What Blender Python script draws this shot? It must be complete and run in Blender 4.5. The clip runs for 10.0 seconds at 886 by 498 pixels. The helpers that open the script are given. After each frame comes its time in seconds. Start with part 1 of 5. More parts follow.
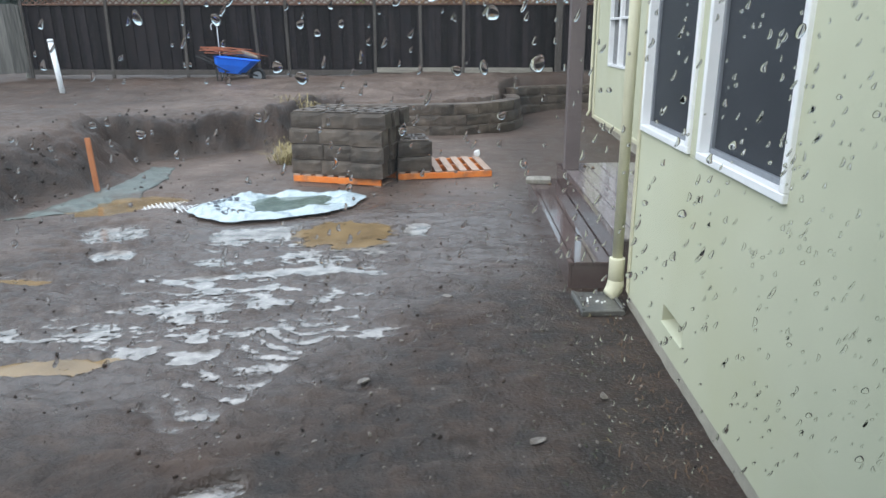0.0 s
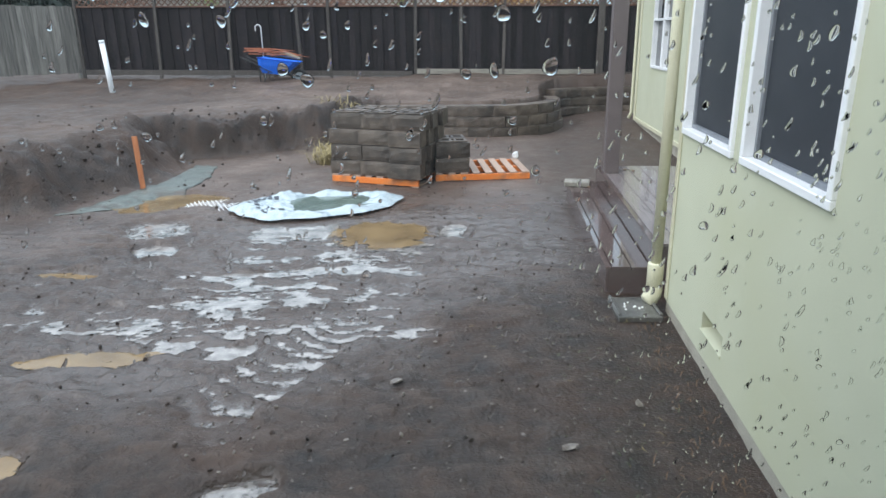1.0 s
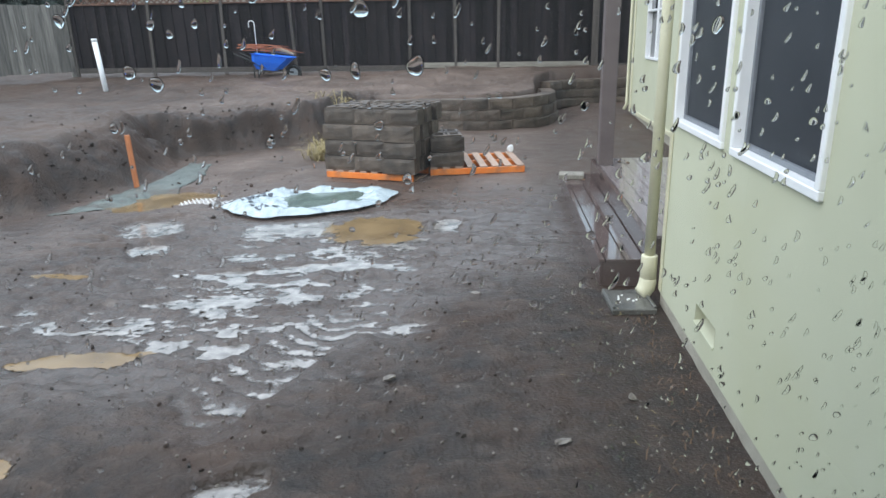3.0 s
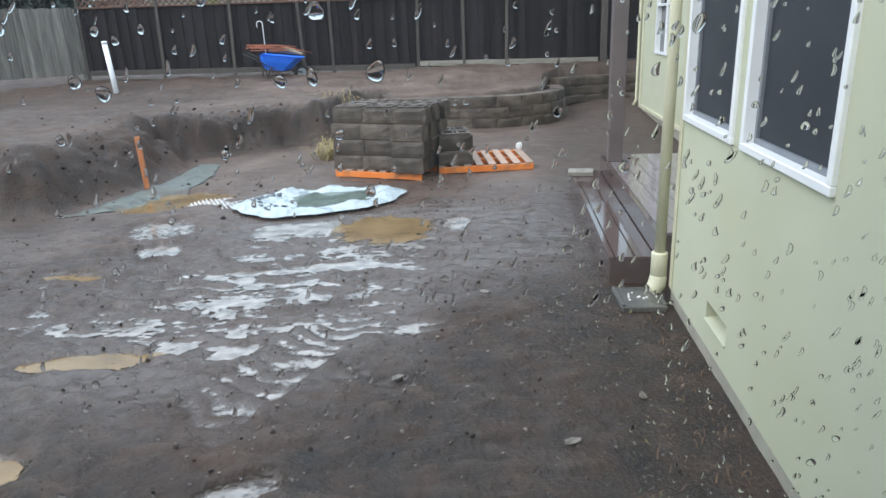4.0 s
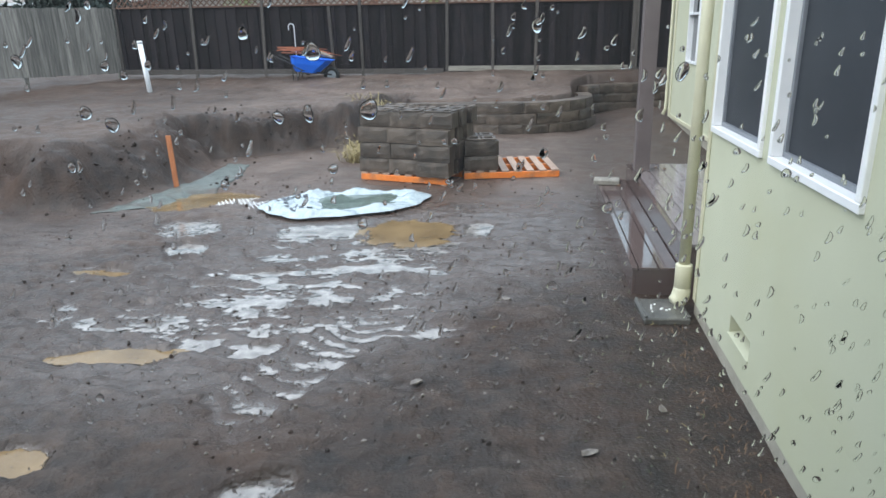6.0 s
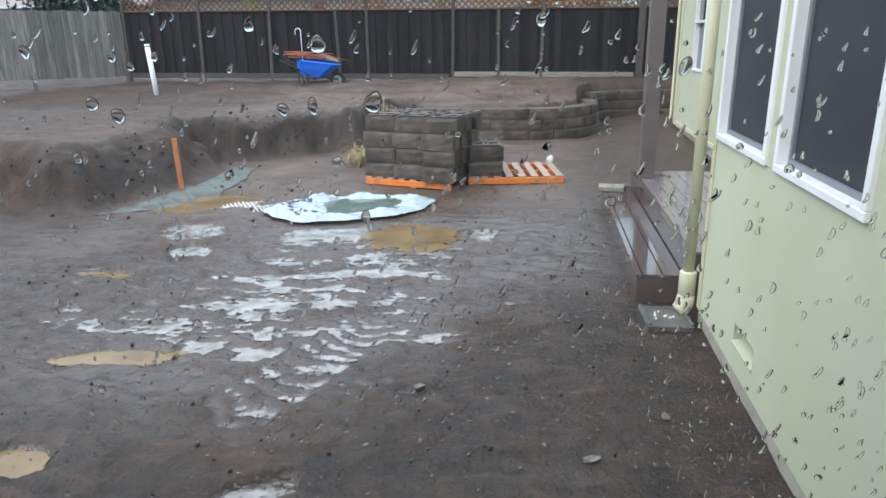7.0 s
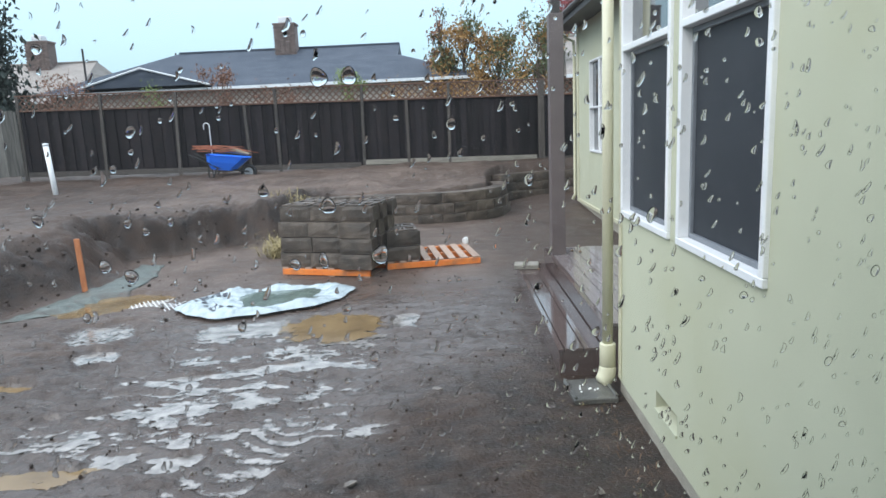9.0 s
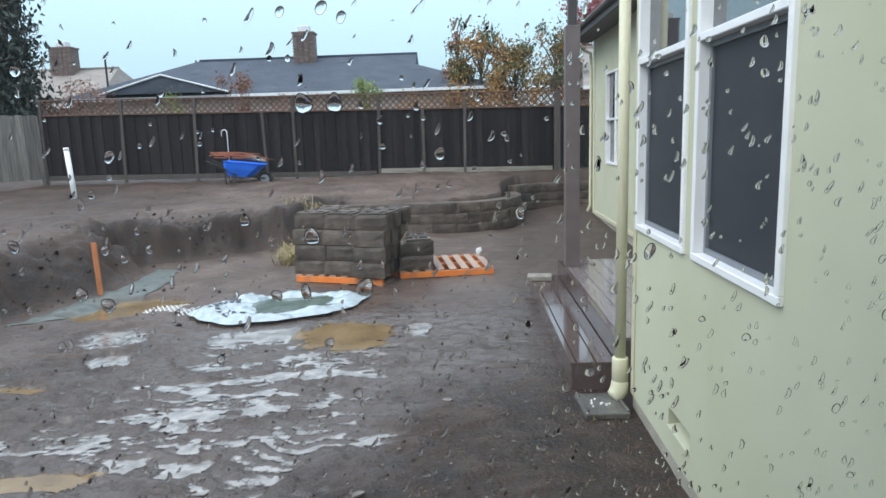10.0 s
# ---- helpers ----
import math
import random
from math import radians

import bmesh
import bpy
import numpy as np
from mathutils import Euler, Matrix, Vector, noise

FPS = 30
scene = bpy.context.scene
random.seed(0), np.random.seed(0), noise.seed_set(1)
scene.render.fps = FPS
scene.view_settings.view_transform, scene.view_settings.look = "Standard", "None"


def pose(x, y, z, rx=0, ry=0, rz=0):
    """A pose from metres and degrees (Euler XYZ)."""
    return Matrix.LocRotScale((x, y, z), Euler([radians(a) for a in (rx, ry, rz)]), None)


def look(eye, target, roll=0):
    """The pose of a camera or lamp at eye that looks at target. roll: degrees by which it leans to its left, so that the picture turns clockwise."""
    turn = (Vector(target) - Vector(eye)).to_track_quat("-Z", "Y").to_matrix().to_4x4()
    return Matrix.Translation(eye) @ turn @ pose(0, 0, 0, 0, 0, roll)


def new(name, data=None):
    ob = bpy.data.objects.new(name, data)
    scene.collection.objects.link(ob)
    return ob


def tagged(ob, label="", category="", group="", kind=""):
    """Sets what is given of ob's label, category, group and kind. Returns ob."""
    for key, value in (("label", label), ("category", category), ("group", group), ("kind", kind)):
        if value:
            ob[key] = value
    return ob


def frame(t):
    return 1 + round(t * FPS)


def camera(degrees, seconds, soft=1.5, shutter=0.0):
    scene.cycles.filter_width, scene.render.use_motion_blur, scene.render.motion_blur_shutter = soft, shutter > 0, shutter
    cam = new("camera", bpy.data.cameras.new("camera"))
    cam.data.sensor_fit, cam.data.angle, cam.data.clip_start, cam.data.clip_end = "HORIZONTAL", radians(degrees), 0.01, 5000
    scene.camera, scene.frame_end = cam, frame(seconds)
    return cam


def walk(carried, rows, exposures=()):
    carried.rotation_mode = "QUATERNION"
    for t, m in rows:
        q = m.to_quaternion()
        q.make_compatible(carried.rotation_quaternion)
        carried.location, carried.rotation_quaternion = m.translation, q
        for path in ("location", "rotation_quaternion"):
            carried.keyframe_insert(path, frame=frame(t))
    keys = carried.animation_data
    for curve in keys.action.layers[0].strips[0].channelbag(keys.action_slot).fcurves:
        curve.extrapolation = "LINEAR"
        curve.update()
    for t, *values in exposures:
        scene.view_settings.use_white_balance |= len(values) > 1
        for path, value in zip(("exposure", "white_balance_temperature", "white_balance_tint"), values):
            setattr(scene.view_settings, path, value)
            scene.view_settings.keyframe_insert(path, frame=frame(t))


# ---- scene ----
cam = camera(67.2, 10.0)
PATH = [
    (0, (-0.008, 0.043, 1.86), (-0.06, 1.946, 1.247), -0.8),
    (0.5, (-0.004, 0.044, 1.858), (-0.124, 1.946, 1.25), -1.1),
    (1, (0.003, 0.053, 1.86), (-0.16, 1.951, 1.252), -0.8),
    (1.5, (0.02, 0.059, 1.857), (-0.158, 1.955, 1.247), -1.1),
    (2, (0.027, 0.06, 1.86), (-0.151, 1.956, 1.247), -1.5),
    (2.5, (0.036, 0.067, 1.86), (-0.118, 1.962, 1.241), -1.4),
    (4, (0.06, 0.093, 1.861), (-0.132, 1.982, 1.231), -2.4),
    (4.5, (0.06, 0.097, 1.861), (-0.159, 1.983, 1.233), -2.1),
    (5, (0.064, 0.093, 1.868), (-0.174, 1.979, 1.244), -1.9),
    (5.5, (0.071, 0.091, 1.873), (-0.182, 1.977, 1.255), -1.8),
    (7, (0.073, 0.089, 1.868), (-0.202, 1.977, 1.268), -1.0),
    (7.5, (0.066, 0.075, 1.879), (-0.148, 1.994, 1.355), -1.6),
    (8, (0.06, 0.079, 1.882), (-0.071, 2.027, 1.449), -2.2),
    (8.5, (0.052, 0.082, 1.888), (-0.022, 2.041, 1.49), -3.0),
    (9, (0.046, 0.071, 1.893), (0.018, 2.037, 1.526), -2.6),
    (9.5, (0.047, 0.069, 1.894), (0.04, 2.04, 1.55), -1.9),
    (10, (0.055, 0.082, 1.899), (-0.014, 2.052, 1.561), -1.8),
]
walk(cam, [(t, look(eye, target, roll)) for t, eye, target, roll in PATH],
     exposures=((0, 0.92), (7.0, 0.97), (8.0, 1.02), (8.6, 0.94), (9.3, 0.84), (10, 0.78)))

# ---- light ----
world = bpy.data.worlds.new("overcast_sky")
scene.world = world
world.use_nodes = True
wn = world.node_tree
wn.nodes.clear()
w_out = wn.nodes.new("ShaderNodeOutputWorld")
w_bg = wn.nodes.new("ShaderNodeBackground")
w_sky = wn.nodes.new("ShaderNodeTexSky")
w_sky.sky_type, w_sky.sun_disc = "NISHITA", False
w_sky.sun_elevation, w_sky.sun_rotation = radians(44), radians(231)
w_sky.air_density, w_sky.dust_density = 1.0, 4.0
w_mix = wn.nodes.new("ShaderNodeMixRGB")
w_mix.inputs[0].default_value = 0.86
w_mix.inputs[2].default_value = (6.6, 9.0, 10.9, 1)
wn.links.new(w_sky.outputs[0], w_mix.inputs[1])
# an overcast dome, about three times as bright overhead as at the horizon
w_co = wn.nodes.new("ShaderNodeTexCoord")
w_xyz = wn.nodes.new("ShaderNodeSeparateXYZ")
w_map = wn.nodes.new("ShaderNodeMapRange")
w_map.inputs[3].default_value, w_map.inputs[4].default_value = 0.056, 0.185
wn.links.new(w_co.outputs["Generated"], w_xyz.inputs[0])
wn.links.new(w_xyz.outputs[2], w_map.inputs[0])
# blue-white near the horizon, plainer white cloud overhead
w_tone = wn.nodes.new("ShaderNodeMixRGB")
w_tone.inputs[1].default_value, w_tone.inputs[2].default_value = (6.1, 8.9, 10.6, 1), (7.85, 9.1, 10.45, 1)
w_lift = wn.nodes.new("ShaderNodeMapRange")
w_lift.inputs[1].default_value, w_lift.inputs[2].default_value = 0.16, 0.42
wn.links.new(w_xyz.outputs[2], w_lift.inputs[0])
wn.links.new(w_lift.outputs[0], w_tone.inputs[0])
wn.links.new(w_tone.outputs[0], w_mix.inputs[2])
wn.links.new(w_mix.outputs[0], w_bg.inputs[0])
wn.links.new(w_map.outputs[0], w_bg.inputs[1])
wn.links.new(w_bg.outputs[0], w_out.inputs[0])
sun = new("sun", bpy.data.lights.new("sun", "SUN"))
sun.data.energy, sun.data.angle, sun.data.color = 0.8, radians(40), (1.0, 0.99, 0.97)
sun.matrix_world = look((-22, -12, 26), (0, 6, 0))


# ---- materials ----
def mat(name, c1, c2=None, rough=0.6, scale=8.0, bump=0.0, bump_scale=40.0, metal=0.0, spec=0.5,
        rough2=None, stretch=(1, 1, 1), island=0.0, stain=None, stain_scale=1.2, grain=0.25):
    """Two-tone noise paint with a finer grain, optional stains, bump and a change of tone from piece to piece."""
    m = bpy.data.materials.new(name)
    m.use_nodes = True
    nt = m.node_tree
    b = nt.nodes["Principled BSDF"]
    b.inputs["Metallic"].default_value = metal
    b.inputs["Specular IOR Level"].default_value = spec
    geo = nt.nodes.new("ShaderNodeTexCoord")
    mp = nt.nodes.new("ShaderNodeMapping")
    mp.inputs["Scale"].default_value = stretch
    nt.links.new(geo.outputs["Object"], mp.inputs[0])
    if island:
        own = nt.nodes.new("ShaderNodeObjectInfo")
        shift = nt.nodes.new("ShaderNodeVectorMath")
        shift.operation = "SCALE"
        shift.inputs[0].default_value = (37.0, 53.0, 71.0)
        nt.links.new(own.outputs["Random"], shift.inputs["Scale"])
        nt.links.new(shift.outputs[0], mp.inputs["Location"])
    n1 = nt.nodes.new("ShaderNodeTexNoise")
    n1.inputs["Scale"].default_value, n1.inputs["Detail"].default_value = scale, 6
    n2 = nt.nodes.new("ShaderNodeTexNoise")
    n2.inputs["Scale"].default_value, n2.inputs["Detail"].default_value = bump_scale, 5
    nt.links.new(mp.outputs[0], n1.inputs["Vector"])
    nt.links.new(mp.outputs[0], n2.inputs["Vector"])
    ramp = nt.nodes.new("ShaderNodeValToRGB")
    ramp.color_ramp.elements[0].position, ramp.color_ramp.elements[1].position = 0.32, 0.68
    ramp.color_ramp.elements[0].color = (*c1, 1)
    ramp.color_ramp.elements[1].color = (*(c2 or c1), 1)
    nt.links.new(n1.outputs[0], ramp.inputs[0])
    col = ramp.outputs[0]
    fine = nt.nodes.new("ShaderNodeMixRGB")
    fine.blend_type = "OVERLAY"
    fine.inputs[0].default_value = grain
    nt.links.new(col, fine.inputs[1])
    nt.links.new(n2.outputs[0], fine.inputs[2])
    col = fine.outputs[0]
    if stain:
        n3 = nt.nodes.new("ShaderNodeTexNoise")
        n3.inputs["Scale"].default_value, n3.inputs["Detail"].default_value = stain_scale, 4
        nt.links.new(mp.outputs[0] if island else geo.outputs["Object"], n3.inputs["Vector"])
        r3 = nt.nodes.new("ShaderNodeValToRGB")
        r3.color_ramp.elements[0].position, r3.color_ramp.elements[1].position = 0.5, 0.72
        nt.links.new(n3.outputs[0], r3.inputs[0])
        mx = nt.nodes.new("ShaderNodeMixRGB")
        mx.inputs[2].default_value = (*stain, 1)
        nt.links.new(r3.outputs[0], mx.inputs[0])
        nt.links.new(col, mx.inputs[1])
        col = mx.outputs[0]
    if island:
        oi = nt.nodes.new("ShaderNodeObjectInfo")
        mr = nt.nodes.new("ShaderNodeMapRange")
        mr.inputs[3].default_value, mr.inputs[4].default_value = 1 - island, 1 + island
        nt.links.new(oi.outputs["Random"], mr.inputs[0])
        hs = nt.nodes.new("ShaderNodeHueSaturation")
        nt.links.new(mr.outputs[0], hs.inputs["Value"])
        nt.links.new(col, hs.inputs["Color"])
        col = hs.outputs[0]
    nt.links.new(col, b.inputs["Base Color"])
    mr = nt.nodes.new("ShaderNodeMapRange")
    mr.inputs[1].default_value, mr.inputs[2].default_value = 0.3, 0.7
    mr.inputs[3].default_value, mr.inputs[4].default_value = rough, rough if rough2 is None else rough2
    nt.links.new(n1.outputs[0], mr.inputs[0])
    nt.links.new(mr.outputs[0], b.inputs["Roughness"])
    if bump:
        bp = nt.nodes.new("ShaderNodeBump")
        bp.inputs["Strength"].default_value, bp.inputs["Distance"].default_value = 1.0, bump
        nt.links.new(n2.outputs[0], bp.inputs["Height"])
        nt.links.new(bp.outputs[0], b.inputs["Normal"])
    return m


def glassy(name, ior=1.33, tint=(1, 1, 1), rough=0.0):
    m = bpy.data.materials.new(name)
    m.use_nodes = True
    b = m.node_tree.nodes["Principled BSDF"]
    b.inputs["Base Color"].default_value = (*tint, 1)
    b.inputs["Transmission Weight"].default_value = 1
    b.inputs["Roughness"].default_value = rough
    b.inputs["IOR"].default_value = ior
    return m


MUD = mat("wet_mud", (0.0115, 0.0068, 0.0046), (0.042, 0.0255, 0.0180), 0.46, 5.5, 0.018, 34, rough2=0.70, spec=0.3,
          stain=(0.047, 0.0235, 0.0135), stain_scale=0.9, grain=0.75)
# rut water: white-to-grey sky reflection is put into its mottled pale base colour
SKY_PALED_WATER = mat("puddle_water", (0.10, 0.09, 0.082), (0.33, 0.305, 0.285), 0.02, 8, 0.0010, 60, rough2=0.06, spec=1.0)
MUDDY_WATER = mat("muddy_puddle_water", (0.125, 0.080, 0.036), (0.225, 0.150, 0.072), 0.10, 3, 0.001, 50, spec=0.35)


def shallow(m, deep):
    """Opaque water that clears to nothing where it runs out over the mud; deep: the depth at which the bottom is lost.
    """
    nt = m.node_tree
    depth = nt.nodes.new("ShaderNodeAttribute")
    depth.attribute_name = "depth"
    ripple = nt.nodes.new("ShaderNodeTexNoise")
    ripple.inputs["Scale"].default_value, ripple.inputs["Detail"].default_value = 21, 7
    co = nt.nodes.new("ShaderNodeTexCoord")
    nt.links.new(co.outputs["Object"], ripple.inputs["Vector"])
    add = nt.nodes.new("ShaderNodeMath")
    add.operation = "MULTIPLY_ADD"
    add.inputs[1].default_value, add.inputs[2].default_value = deep * 3.6, -deep * 1.8
    nt.links.new(ripple.outputs[0], add.inputs[0])
    total = nt.nodes.new("ShaderNodeMath")
    nt.links.new(depth.outputs["Fac"], total.inputs[0])
    nt.links.new(add.outputs[0], total.inputs[1])
    fade = nt.nodes.new("ShaderNodeMapRange")
    fade.interpolation_type = "SMOOTHSTEP"
    fade.inputs[1].default_value, fade.inputs[2].default_value = 0.0, deep
    nt.links.new(total.outputs[0], fade.inputs[0])
    clear = nt.nodes.new("ShaderNodeBsdfTransparent")
    mix = nt.nodes.new("ShaderNodeMixShader")
    nt.links.new(fade.outputs[0], mix.inputs[0])
    nt.links.new(clear.outputs[0], mix.inputs[1])
    nt.links.new(nt.nodes["Principled BSDF"].outputs[0], mix.inputs[2])
    nt.links.new(mix.outputs[0], nt.nodes["Material Output"].inputs[0])


shallow(SKY_PALED_WATER, 0.015)
shallow(MUDDY_WATER, 0.012)
STUCCO = mat("yellow_green_stucco", (0.485, 0.495, 0.365), (0.525, 0.535, 0.40), 0.75, 2.5, 0.0012, 260, stain=(0.47, 0.475, 0.33))
CREAM = mat("cream_paint", (0.56, 0.54, 0.39), (0.62, 0.60, 0.44), 0.45, 6, 0.0006, 80)
CONCRETE = mat("grey_concrete", (0.27, 0.25, 0.205), (0.38, 0.355, 0.295), 0.7, 5, 0.003, 70)
VINYL = mat("white_vinyl", (0.78, 0.80, 0.82), (0.84, 0.85, 0.86), 0.32, 10)
SASH = mat("grey_window_sash", (0.15, 0.165, 0.19), (0.20, 0.215, 0.24), 0.4, 8)
SCREEN = mat("dark_insect_screen", (0.022, 0.026, 0.033), (0.032, 0.036, 0.044), 0.55, 4, 0.0004, 900, spec=0.25)
# the rooms' dimness is put into this dark plaster colour
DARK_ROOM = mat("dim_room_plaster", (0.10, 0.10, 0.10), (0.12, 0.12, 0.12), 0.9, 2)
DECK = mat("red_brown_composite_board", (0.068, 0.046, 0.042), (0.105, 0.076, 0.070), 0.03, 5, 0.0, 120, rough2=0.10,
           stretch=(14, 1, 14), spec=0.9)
POST_WRAP = mat("mauve_brown_painted_post", (0.105, 0.083, 0.082), (0.135, 0.108, 0.105), 0.5, 5, 0.0008, 90)
BLOCK = mat("grey_brown_split_face_concrete", (0.050, 0.036, 0.027), (0.125, 0.097, 0.076), 0.5, 7, 0.005, 60, island=0.30, stain=(0.036, 0.027, 0.021), stain_scale=4, grain=0.6)
# deck-top copy of the board, reflected sky put into a paler mauve colour
DECK_TOP = mat("sky_paled_composite_board", (0.15, 0.125, 0.125), (0.21, 0.18, 0.18), 0.06, 5, 0.0, 120, rough2=0.18, stretch=(14, 1, 14), spec=0.9)
ORANGE = mat("orange_painted_pallet_wood", (0.72, 0.17, 0.022), (0.80, 0.25, 0.05), 0.5, 7, 0.001, 60, stain=(0.45, 0.16, 0.06), stain_scale=6)
PALLET = mat("raw_pallet_board", (0.29, 0.19, 0.135), (0.42, 0.29, 0.22), 0.5, 5, 0.001, 60, stretch=(12, 1, 12), island=0.2)
FENCE = mat("dark_wet_fence_board", (0.009, 0.009, 0.012), (0.026, 0.020, 0.020), 0.7, 4, 0.002, 40, stretch=(9, 9, 0.7), island=0.4, spec=0.15)
FENCE_POST = mat("weathered_fence_post", (0.040, 0.033, 0.030), (0.078, 0.066, 0.056), 0.7, 4, 0.002, 40, stretch=(9, 9, 0.8), island=0.2)
GREY_FENCE = mat("grey_weathered_board", (0.10, 0.09, 0.08), (0.24, 0.22, 0.19), 0.7, 3, 0.002, 40, stretch=(9, 9, 0.6), island=0.3)
LATTICE = mat("red_brown_lattice", (0.060, 0.028, 0.018), (0.135, 0.064, 0.038), 0.65, 6, 0.001, 60)
KICK = mat("grey_kickboard", (0.17, 0.155, 0.13), (0.27, 0.25, 0.21), 0.65, 3, 0.002, 40, stretch=(1, 8, 8))
# the sack's stain colour is the shading of its folds, as dark blotches
BAG = mat("white_woven_sack", (0.33, 0.40, 0.43), (0.50, 0.56, 0.58), 0.26, 7, 0.022, 13, stain=(0.20, 0.26, 0.29), stain_scale=7)
INK = mat("dark_print", (0.025, 0.03, 0.045), (0.06, 0.07, 0.09), 0.5, 20)
BAG_WATER = mat("green_grey_pooled_water", (0.075, 0.105, 0.090), (0.12, 0.155, 0.135), 0.10, 4, 0.001, 40, spec=0.35)
FABRIC = mat("teal_filter_fabric", (0.060, 0.076, 0.068), (0.115, 0.132, 0.118), 0.5, 9, 0.004, 60, stain=(0.075, 0.058, 0.046), stain_scale=2.2)
BLUE = mat("blue_plastic_tub", (0.012, 0.15, 0.78), (0.02, 0.19, 0.86), 0.30, 3)
STEEL = mat("grey_steel", (0.30, 0.31, 0.33), (0.42, 0.43, 0.45), 0.35, 12, metal=0.8)
RUBBER = mat("black_rubber", (0.015, 0.015, 0.016), (0.03, 0.03, 0.03), 0.7, 20)
RED_STICK = mat("red_brown_branch", (0.28, 0.075, 0.035), (0.42, 0.14, 0.06), 0.6, 12)
DEBRIS = mat("tan_garden_debris", (0.20, 0.15, 0.10), (0.34, 0.27, 0.19), 0.7, 14, 0.004, 60)
PVC = mat("white_pvc", (0.80, 0.82, 0.83), (0.86, 0.87, 0.87), 0.3, 6)
STAKE = mat("orange_brown_stake", (0.36, 0.12, 0.045), (0.50, 0.19, 0.075), 0.6, 8, stretch=(6, 6, 1))
STRAW = mat("dry_straw", (0.20, 0.155, 0.065), (0.36, 0.29, 0.13), 0.7, 20)
DEAD = mat("dead_brown_leaf", (0.10, 0.055, 0.03), (0.17, 0.10, 0.05), 0.7, 20)
WEED = mat("small_green_weed", (0.05, 0.075, 0.03), (0.08, 0.11, 0.045), 0.6, 20)
PEBBLE = mat("wet_pebble", (0.09, 0.075, 0.062), (0.22, 0.19, 0.165), 0.35, 30)
WHITE_STONE = mat("white_stone_chip", (0.70, 0.70, 0.68), (0.82, 0.82, 0.80), 0.4, 20)
SHINGLE = mat("blue_grey_shingle", (0.040, 0.052, 0.072), (0.068, 0.082, 0.106), 0.75, 1.2, 0.01, 9, stretch=(1, 1, 5), spec=0.25)
TAN_SHINGLE = mat("tan_grey_shingle", (0.20, 0.175, 0.155), (0.29, 0.26, 0.235), 0.7, 1.2, 0.01, 9, stretch=(1, 1, 5))
DARK_ROOF = mat("dark_roof_shingle", (0.030, 0.030, 0.034), (0.060, 0.058, 0.060), 0.7, 3, 0.006, 20)
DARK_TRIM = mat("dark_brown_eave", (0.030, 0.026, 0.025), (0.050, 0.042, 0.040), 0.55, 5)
FASCIA = mat("pale_fascia_paint", (0.60, 0.64, 0.66), (0.70, 0.73, 0.74), 0.5, 3)
FAR_WALL = mat("grey_beige_house_wall", (0.34, 0.31, 0.27), (0.40, 0.37, 0.33), 0.8, 1)
BRICK = mat("chimney_brick", (0.105, 0.078, 0.070), (0.20, 0.155, 0.140), 0.8, 6, 0.004, 30, island=0.25)
BARK = mat("grey_brown_bark", (0.075, 0.055, 0.04), (0.14, 0.11, 0.085), 0.8, 6, 0.01, 30, stretch=(3, 3, 0.6))
LEAF_GOLD = mat("gold_brown_autumn_leaf", (0.20, 0.098, 0.024), (0.36, 0.20, 0.055), 0.6, 0.9)
LEAF_GREEN = mat("dull_green_leaf", (0.045, 0.062, 0.022), (0.11, 0.125, 0.045), 0.6, 0.9)
LEAF_RED = mat("red_autumn_leaf", (0.19, 0.035, 0.045), (0.30, 0.07, 0.075), 0.6, 0.9)
LEAF_RUST = mat("rust_brown_leaf", (0.15, 0.065, 0.035), (0.26, 0.12, 0.07), 0.6, 0.9)
LEAF_CYPRESS = mat("dark_cypress_leaf", (0.012, 0.022, 0.018), (0.030, 0.045, 0.034), 0.6, 1.5)
LEAF_LIME = mat("lime_green_leaf", (0.13, 0.20, 0.04), (0.22, 0.28, 0.08), 0.6, 0.9)
# paler soil towards the terrace; rain lies thicker on the churned middle of the yard
nt = MUD.node_tree
mud_b = nt.nodes["Principled BSDF"]
wet_at = nt.nodes.new("ShaderNodeAttribute")
wet_at.attribute_name = "wet"
pale_at = nt.nodes.new("ShaderNodeAttribute")
pale_at.attribute_name = "pale"
# the wet zone's sheen is partly put into its paler base colour
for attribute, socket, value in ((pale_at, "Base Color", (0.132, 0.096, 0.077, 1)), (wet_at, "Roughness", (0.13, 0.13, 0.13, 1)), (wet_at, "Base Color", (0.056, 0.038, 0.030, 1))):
    mixer = nt.nodes.new("ShaderNodeMixRGB")
    nt.links.new(attribute.outputs["Fac"], mixer.inputs[0])
    nt.links.new(mud_b.inputs[socket].links[0].from_socket, mixer.inputs[1])
    mixer.inputs[2].default_value = value
    nt.links.new(mixer.outputs[0], mud_b.inputs[socket])
mud_bump = next(n for n in nt.nodes if n.bl_idname == "ShaderNodeBump")
gloss = nt.nodes.new("ShaderNodeMapRange")
gloss.inputs[3].default_value, gloss.inputs[4].default_value = 0.3, 0.70
nt.links.new(wet_at.outputs["Fac"], gloss.inputs[0])
nt.links.new(gloss.outputs[0], mud_b.inputs["Specular IOR Level"])
calm = nt.nodes.new("ShaderNodeMapRange")
calm.inputs[3].default_value, calm.inputs[4].default_value = 1.0, 0.70
nt.links.new(wet_at.outputs["Fac"], calm.inputs[0])
nt.links.new(calm.outputs[0], mud_bump.inputs["Strength"])
GLASS = glassy("clear_glass", 1.45)
